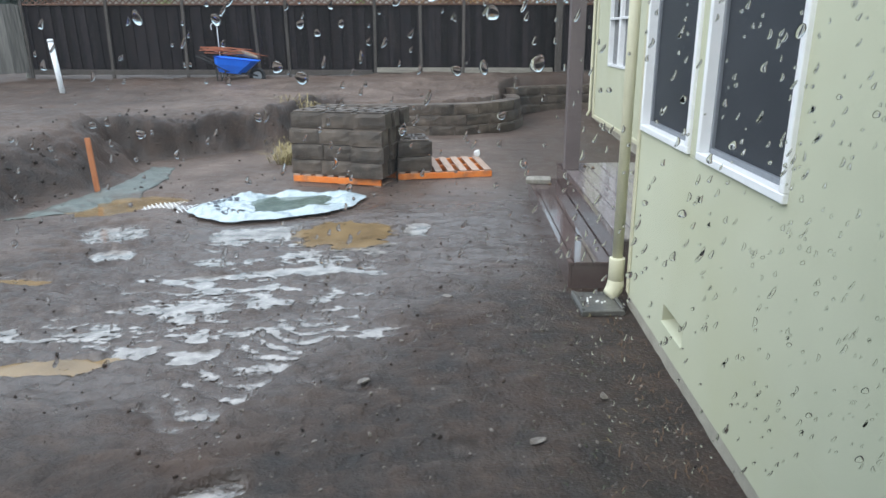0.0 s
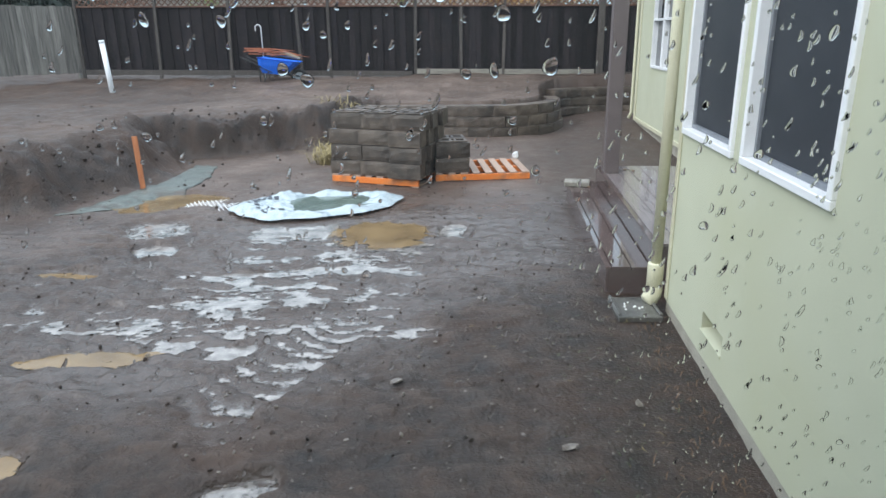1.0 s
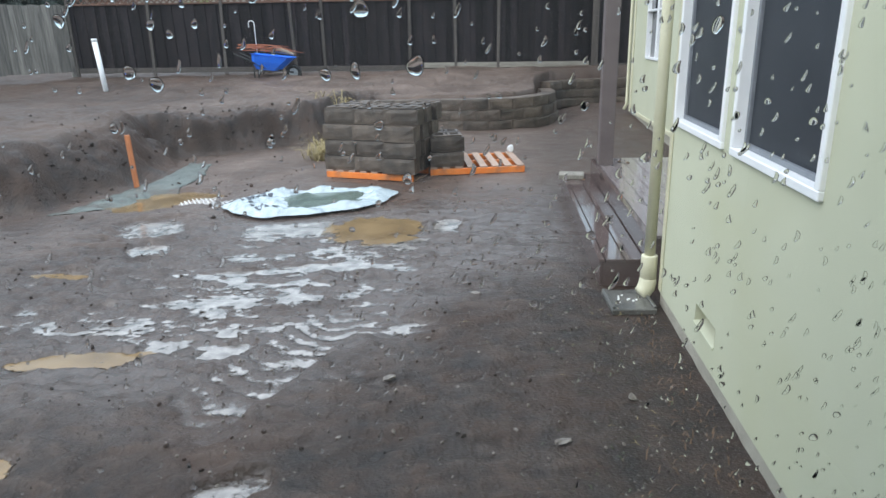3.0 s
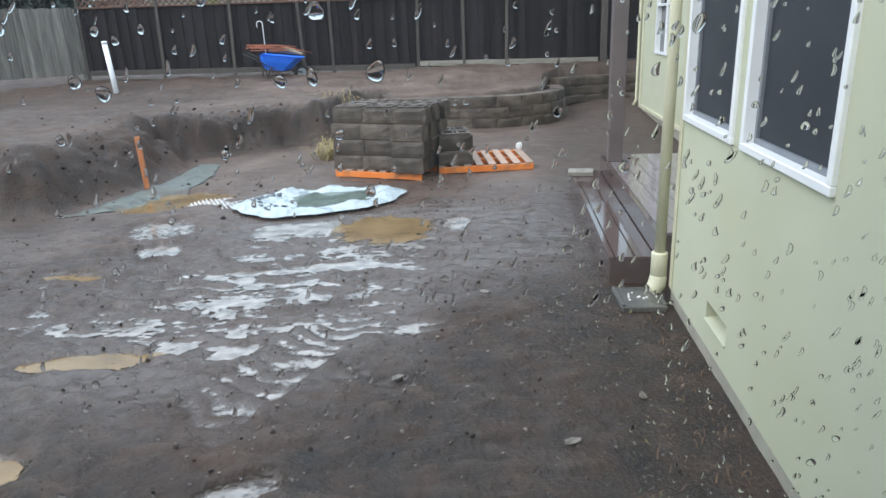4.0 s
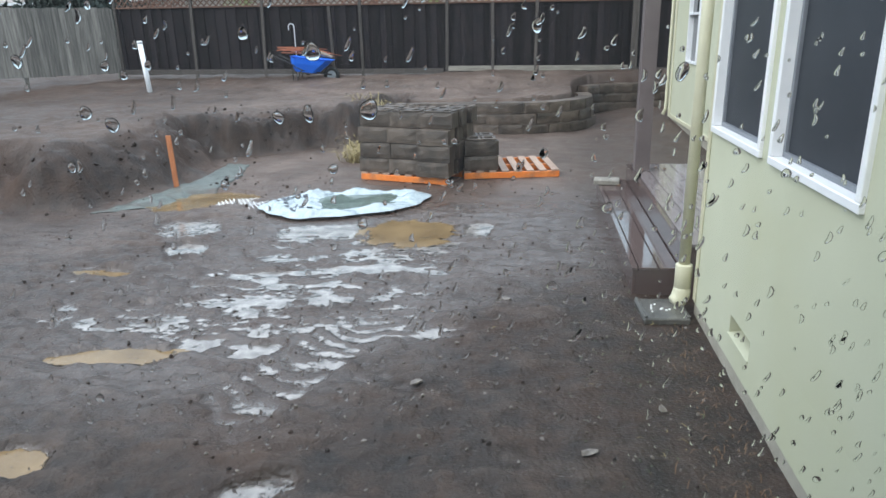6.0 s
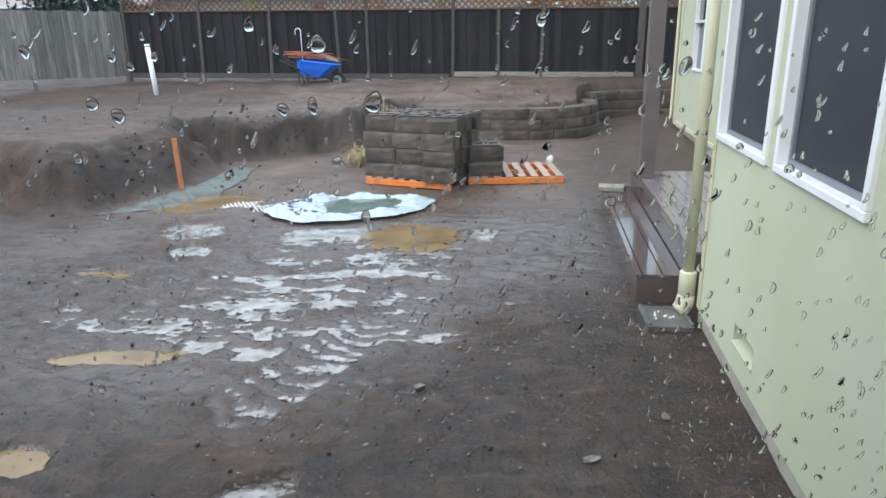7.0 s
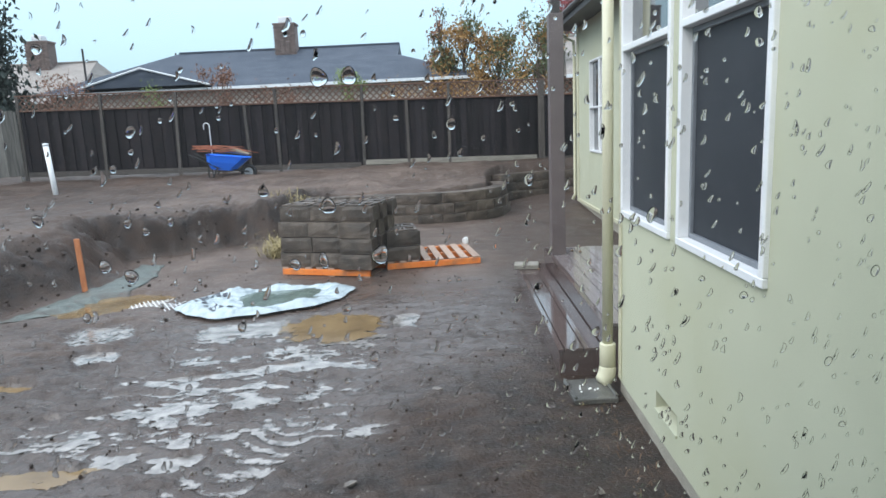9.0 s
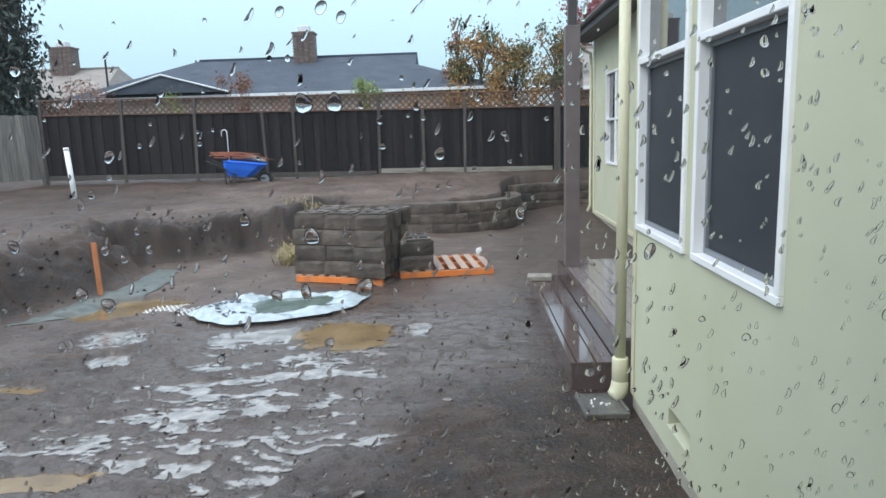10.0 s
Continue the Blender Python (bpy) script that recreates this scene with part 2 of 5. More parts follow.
# a thin uneven veil added to the pane: haze that lifts the darks
nt = GLASS.node_tree
veil = nt.nodes.new("ShaderNodeBsdfTranslucent")
veil.inputs[0].default_value = (0.8, 0.8, 0.8, 1)
veil_mix = nt.nodes.new("ShaderNodeMixShader")
veil_noise = nt.nodes.new("ShaderNodeTexNoise")
veil_noise.inputs["Scale"].default_value = 9
veil_map = nt.nodes.new("ShaderNodeMapRange")
veil_map.inputs[3].default_value, veil_map.inputs[4].default_value = 0.006, 0.016
nt.links.new(veil_noise.outputs[0], veil_map.inputs[0])
nt.links.new(veil_map.outputs[0], veil_mix.inputs[0])
nt.links.new(nt.nodes["Principled BSDF"].outputs[0], veil_mix.inputs[1])
nt.links.new(veil.outputs[0], veil_mix.inputs[2])
nt.links.new(veil_mix.outputs[0], nt.nodes["Material Output"].inputs[0])
WATER_DROP = glassy("rain_water", 1.33)


def window_glass():
    m = bpy.data.materials.new("reflective_window_glass")
    m.use_nodes = True
    b = m.node_tree.nodes["Principled BSDF"]
    b.inputs["Base Color"].default_value = (0.02, 0.025, 0.03, 1)
    b.inputs["Roughness"].default_value = 0.015
    b.inputs["IOR"].default_value = 2.9
    return m


PANE = window_glass()


# ---- mesh tools ----
def part(name, bm, material, parent=None, label="", smooth=False):
    """Links a bmesh as one mesh object, under a thing or a part."""
    me = bpy.data.meshes.new(name)
    bm.to_mesh(me)
    bm.free()
    me.materials.append(material)
    if smooth:
        me.polygons.foreach_set("use_smooth", [True] * len(me.polygons))
    ob = new(name, me)
    if parent:
        ob.parent = parent
    if label:
        ob["label"] = label
    return ob


def share(name, me, parent, m):
    """Another object on the same mesh, under parent."""
    ob = new(name, me)
    ob.parent = parent
    ob.matrix_basis = m
    return ob


def thing(name, m, label, category, group="", kind=""):
    ob = new(name)
    ob.matrix_basis = m
    ob.empty_display_size = 0.1
    return tagged(ob, label, category, group, kind)


def box(bm, x0, x1, y0, y1, z0, z1, bevel=0.0, m=None):
    """Adds a box, its edges rounded by bevel."""
    r = bmesh.ops.create_cube(bm, size=1)
    vs = r["verts"]
    for v in vs:
        v.co = Vector(((x0 + x1) / 2 + v.co.x * (x1 - x0), (y0 + y1) / 2 + v.co.y * (y1 - y0), (z0 + z1) / 2 + v.co.z * (z1 - z0)))
    if bevel:
        es = list({e for v in vs for e in v.link_edges})
        out = bmesh.ops.bevel(bm, geom=es, offset=bevel, segments=1, affect="EDGES")
        vs = list({v for f in out["faces"] for v in f.verts} | {v for v in vs if v.is_valid})
    if m:
        bmesh.ops.transform(bm, matrix=m, verts=vs)
    return vs


def box_bm(x0, x1, y0, y1, z0, z1, bevel=0.0):
    bm = bmesh.new()
    box(bm, x0, x1, y0, y1, z0, z1, bevel)
    return bm


def tube(bm, pts, radii, sides=10, cap=True):
    """Adds a round tube through the points, with a radius at each."""
    rings = []
    n = len(pts)
    for i, p in enumerate(pts):
        p = Vector(p)
        d = (Vector(pts[min(i + 1, n - 1)]) - Vector(pts[max(i - 1, 0)])).normalized()
        a = d.orthogonal().normalized() if abs(d.z) > 0.99 else d.cross(Vector((0, 0, 1))).normalized()
        b = d.cross(a)
        r = radii[i] if hasattr(radii, "__len__") else radii
        rings.append([bm.verts.new(p + r * (math.cos(k * math.tau / sides) * a + math.sin(k * math.tau / sides) * b)) for k in range(sides)])
    for r0, r1 in zip(rings, rings[1:]):
        best = min(range(sides), key=lambda s: (r0[0].co - r1[s].co).length)
        for k in range(sides):
            bm.faces.new((r0[k], r0[(k + 1) % sides], r1[(k + 1 + best) % sides], r1[(k + best) % sides]))
    if cap:
        bm.faces.new(rings[0][::-1])
        bm.faces.new(rings[-1])
    bmesh.ops.recalc_face_normals(bm, faces=bm.faces)


def tube_bm(pts, radii, sides=10):
    bm = bmesh.new()
    tube(bm, pts, radii, sides)
    return bm


def smoothstep(a):
    a = np.clip(a, 0, 1)
    return a * a * (3 - 2 * a)


def vnoise(x, y, seed=0):
    """Smooth value noise in the plane, from -1 to 1."""
    xi, yi = np.floor(x).astype(np.int64), np.floor(y).astype(np.int64)
    fx, fy = x - xi, y - yi
    fx, fy = fx ** 3 * (fx * (fx * 6 - 15) + 10), fy ** 3 * (fy * (fy * 6 - 15) + 10)

    def lattice(i, j):
        h = (i * 374761393 + j * 668265263 + seed * 974634777) & 0x7FFFFFFF
        h = ((h ^ (h >> 13)) * 1274126177) & 0x7FFFFFFF
        return ((h ^ (h >> 16)) & 0xFFFF) / 32767.5 - 1

    a, b = lattice(xi, yi), lattice(xi + 1, yi)
    c, d = lattice(xi, yi + 1), lattice(xi + 1, yi + 1)
    return (a * (1 - fx) + b * fx) * (1 - fy) + (c * (1 - fx) + d * fx) * fy


def fbm(x, y, octaves=4, seed=0):
    total, amp = 0, 1
    for o in range(octaves):
        c, s = math.cos(0.6 + 1.1 * o), math.sin(0.6 + 1.1 * o)
        total = total + amp * vnoise((x * c - y * s) * 2 ** o + 17.3 * o, (x * s + y * c) * 2 ** o - 9.1 * o, seed + o)
        amp *= 0.5
    return total / 1.9


# ---- ground ----
TERRACE = np.array([(-80, 6.0), (-7.2, 6.3), (-4.98, 6.9), (-4.62, 8.3), (-4.52, 8.9), (-4.95, 10.2), (-3.7, 11.0), (-2.9, 11.25), (-2.5, 12.0),
                    (-2.3, 13.06), (-1.31, 13.08), (-0.32, 13.05), (0.42, 13.50), (0.92, 14.35), (0.95, 15.2), (1.3, 15.9), (1.9, 16.12), (2.7, 16.25),
                    (4, 16.32), (80, 16.32), (80, 500), (-80, 500)])
WATER_Z = -0.012
# muddy and clear puddles: x, y, half width, half depth, turn
PUDDLES = [(-1.13, 6.36, 0.44, 0.42, 0.1, "muddy"), (-3.85, 7.5, 0.62, 0.42, 0.7, "muddy"), (-2.48, 3.55, 0.42, 0.12, 0.1, "muddy"), (-3.6, 5.0, 0.3, 0.08, 0.0, "muddy"),
           (-2.05, 6.45, 0.52, 0.36, 0.3, "clear"), (-0.45, 6.45, 0.16, 0.26, 0.0, "clear"), (-3.45, 6.35, 0.36, 0.45, -0.4, "clear"),
           (-1.06, 2.40, 0.17, 0.10, 0.2, "clear"), (-2.3, 2.5, 0.16, 0.12, 0.0, "muddy"), (-3.15, 5.65, 0.26, 0.2, 0.2, "clear"), (-2.05, 3.72, 0.16, 0.12, 0.3, "clear"), (-1.65, 3.7, 0.15, 0.10, 0.5, "clear"), (-1.25, 5.25, 0.34, 0.10, 0.1, "clear"), (-1.95, 5.12, 0.30, 0.06, 0.1, "clear")]


def inside(px, py, poly):
    """Signed distance to the polygon's edge, positive inside."""
    d = np.full(px.shape, 1e9)
    odd = np.zeros(px.shape, bool)
    for (x0, y0), (x1, y1) in zip(poly, np.roll(poly, -1, axis=0)):
        ex, ey = x1 - x0, y1 - y0
        k = np.clip(((px - x0) * ex + (py - y0) * ey) / (ex * ex + ey * ey), 0, 1)
        d = np.minimum(d, np.hypot(px - x0 - k * ex, py - y0 - k * ey))
        if y0 != y1:
            odd ^= ((y0 > py) != (y1 > py)) & (px < ex * (py - y0) / (y1 - y0) + x0)
    return np.where(odd, d, -d)


def height(x, y):
    """The ground's height: low muddy yard, bank and terrace."""
    x, y = np.asarray(x, float), np.asarray(y, float)
    near = np.exp(-((x + 2.2) / 2.6) ** 4 - ((y - 4.6) / 2.5) ** 4)
    lumps = 0.020 * fbm(x * 1.1, y * 1.1, 3, 3) + 0.010 * fbm(x * 4, y * 4, 3, 7) + (0.012 - 0.008 * smoothstep((y - 3.6) / 1.5)) * fbm(x * 10, y * 10, 3, 9)
    z = 0.034 + lumps - (0.03 + 0.5 * lumps) * smoothstep((x - 0.45) / 0.5)
    # churned wheel ruts that run across the yard
    rut = np.sin(9.0 * y + 1.6 * vnoise(x * 0.7, y * 0.9, 21) * 2 + 0.5 * x)
    soaked = np.exp(-((x + 1.85 - 0.12 * (y - 4.5)) / 1.62) ** 4 - ((y - 4.95) / 1.95) ** 4)
    soaked = soaked * (0.62 + 0.38 * smoothstep((x + 2.9) / 0.9 + 0.25 * (y - 5)))
    z = z - 0.039 * soaked + near * (0.007 * rut + 0.034 * fbm(x * 2.8 + 0.9 * y, y * 7.2 - 0.6 * x, 4, 31) + 0.032 * fbm(x * 6.5, y * 14, 3, 33) + 0.022 * fbm(x * 13, y * 24, 2, 35) + 0.008 * fbm(x * 26, y * 34, 1, 37))
    # a tyre's tread, printed in chevrons
    for ax, ay, bx, by, half in ((-1.55, 2.80, -0.95, 4.50, 0.27),):
        ex, ey = bx - ax, by - ay
        ln = math.hypot(ex, ey)
        u = ((x - ax) * ex + (y - ay) * ey) / ln
        v = ((x - ax) * ey - (y - ay) * ex) / ln
        on = smoothstep((half - np.abs(v)) / 0.06) * smoothstep(u / 0.3) * smoothstep((ln - u) / 0.4)
        wave = np.sin((u - 0.55 * np.abs(v) + 0.07 * vnoise(x * 5, y * 5, 97)) * math.tau / 0.155)
        z = z * (1 - on) + on * (WATER_Z + 0.003 + 0.011 * wave + 0.022 * fbm(x * 5, y * 6, 4, 99))
    for px, py, rx, ry, turn, _ in PUDDLES:
        c, s = math.cos(turn), math.sin(turn)
        u, v = ((x - px) * c + (y - py) * s) / rx, (-(x - px) * s + (y - py) * c) / ry
        d = np.hypot(u, v) + 0.55 * fbm(x * 3.5, y * 4.5, 4, 41)
        z = z - (0.75 * z + 0.030) * smoothstep((1.25 - d) / 0.4)
    # pressed flat under the sack
    u, v = (x + 2.07) * 0.934 + (y - 7.38) * 0.358, -(x + 2.07) * 0.358 + (y - 7.38) * 0.934
    z = z - (z + 0.004) * smoothstep((1.2 - np.hypot(u / 1.12, v / 0.74)) / 0.3)
    # bank and terrace
    wild = smoothstep((3.0 - np.abs(x + 4.5)) / 1.0)
    d = inside(x, y, TERRACE) + 0.26 * fbm(x * 1.5, y * 1.5, 3, 51) * wild
    late = 2.1 * smoothstep((x + 2.5) / 2)
    top = 0.60 + 0.36 * smoothstep((y - 12.2 - late) / (4.4 - late)) + 0.16 * smoothstep((-x - 4.0) / 3) * smoothstep((13.5 - y) / 3) + 0.07 * fbm(x * 0.5, y * 0.5, 3, 61) + 0.05 * fbm(x * 2.0, y * 2.6, 4, 63)
    top = top + 0.10 * np.exp(-((x + 4.8) / 1.6) ** 2 - ((y - 12.6) / 0.9) ** 2)
    # a long clodded slope at the side, a scooped steep cut at the far corner
    side = smoothstep((9.6 - y) / 1.2)
    steep = np.where(x > -2.4, 0.10, 0.50 + 0.30 * side + 0.16 * vnoise(x * 1.3, y * 1.3, 81))
    steep = steep - (x < -2.4) * 0.36 * np.exp(-((x + 4.75) / 0.55) ** 2 - ((y - 10.2) / 0.7) ** 2)
    rise = smoothstep(d / steep)
    rise = rise + wild * 0.22 * fbm(x * 2.6, y * 2.6, 4, 83) * rise * (1 - rise) * 4
    z = z + (top - z + lumps) * rise
    # a rough lip and clods on the cut bank
    z = z + (0.16 * fbm(x * 2.2, y * 2.2, 4, 71) + 0.05 * np.abs(fbm(x * 6, y * 6, 2, 73)) + 0.07 * fbm(x * 5, y * 5, 3, 79) + 0.035 * fbm(x * 9, y * 9, 2, 85)) * np.exp(-((d - 0.45) / 0.40) ** 2) * (x < -2.4)
    # trodden hummocks over the terrace
    z = z + rise * (x < 1.2) * (0.05 * np.abs(fbm(x * 1.6, y * 2.4, 4, 75)) + 0.02 * fbm(x * 7, y * 9, 3, 77)) * smoothstep((16.2 - y) / 0.8)
    z = z + 0.16 * smoothstep((y - 9.5) / 5) * smoothstep((x - 0.8) / 1.6) * (1 - rise)
    z = np.where(y > 17.2, 0.95 + 0 * z, z)
    return z


def steps(*runs):
    out = []
    for a, b, d in runs:
        out += list(np.arange(a, b - 1e-6, d))
    return np.array(out + [runs[-1][1]])


def grid_mesh(name, xs, ys, material):
    X, Y = np.meshgrid(xs, ys)
    Z = height(X, Y)
    w, h = len(xs), len(ys)
    co = np.stack([X.ravel(), Y.ravel(), Z.ravel()], 1)
    i = (np.arange(h - 1)[:, None] * w + np.arange(w - 1)[None]).ravel()
    me = bpy.data.meshes.new(name)
    me.from_pydata(co.tolist(), [], np.stack([i, i + 1, i + w + 1, i + w], 1).tolist())
    me.materials.append(material)
    me.polygons.foreach_set("use_smooth", [True] * len(me.polygons))
    wet = smoothstep((Y - (3.05 + 1.3 * (X + 1.1)) + 0.9 * fbm(X * 1.2, Y * 1.2, 4, 91)) / 2.1 + 0.42) * smoothstep((9.2 - Y) / 2.5) * (0.45 + 0.55 * smoothstep((X + 3.6) / 1.4)) * smoothstep((X + 7.5) / 3) * smoothstep((Y - 2.3) / 1.2)
    wet = wet * (0.80 + 0.6 * fbm(X * 2.3, Y * 4.2, 4, 93) + 0.55 * fbm(X * 8, Y * 17, 3, 94))
    brim = smoothstep(1 - (Z - WATER_Z) / 0.022) * smoothstep((8.4 - Y) / 1) * smoothstep((0.2 - X) / 0.5)
    wet = np.maximum(wet, 0.9 * brim) * smoothstep(0.4 - inside(X, Y, TERRACE) / 0.5)
    me.attributes.new("wet", "FLOAT", "POINT").data.foreach_set("value", np.clip(wet, 0, 0.95).ravel().astype(np.float32))
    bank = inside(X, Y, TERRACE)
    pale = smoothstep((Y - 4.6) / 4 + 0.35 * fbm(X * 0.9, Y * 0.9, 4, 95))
    # crests paler, hollows darker
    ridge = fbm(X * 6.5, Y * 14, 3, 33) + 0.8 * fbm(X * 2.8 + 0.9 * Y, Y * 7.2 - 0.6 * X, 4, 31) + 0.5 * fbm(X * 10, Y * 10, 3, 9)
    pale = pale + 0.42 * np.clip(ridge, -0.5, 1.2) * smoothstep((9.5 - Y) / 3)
    streak = fbm(X * 0.9, Y * 3.4, 4, 101)
    pale = pale + 0.55 * np.clip(streak, -0.7, 1.0) * smoothstep((Y - 10.5) / 1.5) * (X < 1.5)
    # darker along the bank's face and far to the left
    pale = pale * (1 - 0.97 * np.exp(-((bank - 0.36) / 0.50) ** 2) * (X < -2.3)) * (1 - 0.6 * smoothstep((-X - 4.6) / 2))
    # less pale towards the house
    pale = pale * (1 - 0.55 * smoothstep((X - 0.2) / 1.0))
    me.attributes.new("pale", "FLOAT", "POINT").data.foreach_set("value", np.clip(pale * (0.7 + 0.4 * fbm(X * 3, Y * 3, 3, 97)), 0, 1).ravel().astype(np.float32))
    return new(name, me)


GX = steps((-400, -60, 40), (-60, -14, 4), (-14, -7.0, 0.12), (-7.0, -4.6, 0.045), (-4.6, 1.5, 0.022), (1.5, 4.2, 0.12), (4.2, 20, 3), (20, 400, 40))
GY = steps((-300, -20, 40), (-20, 0, 4), (0, 1.6, 0.2), (1.6, 7.2, 0.022), (7.2, 12, 0.045), (12, 17.6, 0.08), (17.6, 60, 4), (60, 1200, 80))
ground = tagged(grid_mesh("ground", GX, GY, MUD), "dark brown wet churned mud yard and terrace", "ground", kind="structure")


def gz(x, y):
    return float(height(np.array([x]), np.array([y]))[0])


def water_sheet(name, cx, cy, rx, ry, turn, z, material, label):
    """A level sheet of water within an oval, kept where the mud lies below it, with its depth at every point."""
    step_size = 0.024
    us, vs = np.arange(-rx, rx + step_size, step_size), np.arange(-ry, ry + step_size, step_size)
    U, V = np.meshgrid(us, vs)
    X, Y = cx + math.cos(turn) * U - math.sin(turn) * V, cy + math.sin(turn) * U + math.cos(turn) * V
    depth = z - height(X, Y)
    oval = np.hypot(U / rx, V / ry)
    depth = np.minimum(depth, (1.0 - oval) * 0.12)
    w = len(us)
    k = (np.arange(len(vs) - 1)[:, None] * w + np.arange(w - 1)[None]).ravel()
    quads = np.stack([k, k + 1, k + w + 1, k + w], 1)
    quads = quads[(depth.ravel()[quads] > -0.004).any(1) & (oval.ravel()[quads] < 1).all(1)]
    used, flat = np.unique(quads, return_inverse=True)
    me = bpy.data.meshes.new(name)
    me.from_pydata(np.stack([X.ravel()[used], Y.ravel()[used], np.full(len(used), z)], 1).tolist(), [], flat.reshape(-1, 4).tolist())
    me.attributes.new("depth", "FLOAT", "POINT").data.foreach_set("value", depth.ravel()[used].astype(np.float32))
    me.materials.append(material)
    return tagged(new(name, me), label, "puddle", "puddles", "structure")


water_sheet("water", -2.3, 4.7, 3.2, 3.3, 0, WATER_Z + 0.003, SKY_PALED_WATER, "thin rainwater lying in the wheel ruts of the mud")
for px, py, rx, ry, turn, sort in PUDDLES:
    if sort == "muddy":
        water_sheet("puddle", px, py, rx * 1.3, ry * 1.3, turn, WATER_Z + 0.006, MUDDY_WATER, "tan muddy puddle lying in the yard")


# ---- the house ----
WALL_X = 1.178
CORNER_Y = 4.50


def wall_with_hole(name, label, x0, x1, y0, y1, z0, z1, along, holes, material):
    """A wall of the given block with square openings (a0, a1, z0, z1) cut through it; along: 'x' or 'y'."""
    bm = bmesh.new()
    a0, a1 = (x0, x1) if along == "x" else (y0, y1)
    cuts_a = sorted({a0, a1, *(h[0] for h in holes), *(h[1] for h in holes)})
    cuts_z = sorted({z0, z1, *(h[2] for h in holes), *(h[3] for h in holes)})
    solid = {}
    for i, (p, q) in enumerate(zip(cuts_a, cuts_a[1:])):
        for j, (r, s) in enumerate(zip(cuts_z, cuts_z[1:])):
            m, n = (p + q) / 2, (r + s) / 2
            solid[i, j] = not any(h[0] < m < h[1] and h[2] < n < h[3] for h in holes)
    b0, b1 = (y0, y1) if along == "x" else (x0, x1)
    cache = {}

    def vert(a, b, z):
        key = (round(a, 5), round(b, 5), round(z, 5))
        if key not in cache:
            cache[key] = bm.verts.new((a, b, z) if along == "x" else (b, a, z))
        return cache[key]

    for (i, j), full in solid.items():
        if not full:
            continue
        p, q, r, s = cuts_a[i], cuts_a[i + 1], cuts_z[j], cuts_z[j + 1]
        bm.faces.new([vert(p, b0, r), vert(q, b0, r), vert(q, b0, s), vert(p, b0, s)])
        bm.faces.new([vert(p, b1, r), vert(p, b1, s), vert(q, b1, s), vert(q, b1, r)])
        for di, dj, e in ((-1, 0, (p, r, p, s)), (1, 0, (q, r, q, s)), (0, -1, (p, r, q, r)), (0, 1, (p, s, q, s))):
            if not solid.get((i + di, j + dj)):
                bm.faces.new([vert(e[0], b0, e[1]), vert(e[2], b0, e[3]), vert(e[2], b1, e[3]), vert(e[0], b1, e[1])])
    bmesh.ops.recalc_face_normals(bm, faces=bm.faces)
    return tagged(part(name, bm, material), label, "wall", kind="structure")


WIN = (2.422, 4.42, 1.255, 3.0)
VENT = (3.33, 3.685, 0.235, 0.345)
wall_with_hole("wall_east", "pale yellow-green stucco house wall with window and vent", WALL_X, WALL_X + 0.16, 0.36, CORNER_Y, 0.085, 3.4, "y", [WIN, VENT], STUCCO)
tagged(part("foundation", box_bm(WALL_X + 0.003, WALL_X + 0.14, 0.36, CORNER_Y - 0.01, -0.3, 0.0845, 0.004), CONCRETE), "grey concrete foundation strip below the stucco", "foundation", kind="structure")
wall_with_hole("wall_return", "yellow-green stucco return wall beside the deck", WALL_X + 0.161, 2.75, CORNER_Y - 0.15, CORNER_Y, -0.2, 3.4, "x", [], STUCCO)
W2X = 2.72
WIN2 = (11.15, 12.75, 1.27, 2.92)
wall_with_hole("wall_deck", "yellow-green stucco wall behind the deck", W2X, W2X + 0.16, CORNER_Y - 0.15, 13.95, 0.24, 3.7, "y", [WIN2, (5.3, 6.9, 0.5, 2.5)], STUCCO)
tagged(part("trim", box_bm(W2X - 0.02, W2X - 0.001, 9.0, 13.97, 0.20, 0.27, 0.004), CREAM), "cream drip trim at the foot of the stucco", "trim", kind="structure")
tagged(part("trim", box_bm(W2X - 0.022, W2X - 0.001, 13.84, 13.975, 0.271, 3.69, 0.004), CREAM), "cream corner trim of the house", "trim", kind="structure")
wall_with_hole("wall_gable", "yellow-green stucco end wall of the house", W2X + 0.161, 8.0, 13.79, 13.95, 0.0, 3.7, "x", [], STUCCO)
tagged(part("foundation", box_bm(W2X + 0.02, W2X + 0.15, CORNER_Y, 13.9, -0.4, 0.2395), CONCRETE), "grey concrete foundation of the rear wing", "foundation", kind="structure")

# rear wing's roof and eave
eave = thing("roof", pose(0, 0, 0), "dark shingle roof edge with brown eave boards", "roof", kind="structure")
bm = bmesh.new()
vs = [bm.verts.new(p) for p in ((2.28, 7.9, 3.70), (2.28, 14.35, 3.70), (7.5, 14.35, 5.6), (7.5, 7.9, 5.6), (2.28, 7.9, 3.80), (2.28, 14.35, 3.80), (7.5, 14.35, 5.7), (7.5, 7.9, 5.7))]
for f in ((0, 1, 2, 3), (4, 7, 6, 5), (0, 4, 5, 1), (1, 5, 6, 2), (2, 6, 7, 3), (3, 7, 4, 0)):
    bm.faces.new([vs[k] for k in f])
part("shingles", bm, DARK_ROOF, eave)
part("fascia", box_bm(2.255, 2.279, 7.9, 14.36, 3.60, 3.80, 0.003), DARK_TRIM, eave)
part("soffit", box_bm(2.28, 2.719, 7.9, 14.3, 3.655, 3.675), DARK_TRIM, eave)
part("gutter", tube_bm([(2.22, 7.9, 3.74), (2.22, 14.36, 3.74)], 0.05, 8), DARK_TRIM, eave)
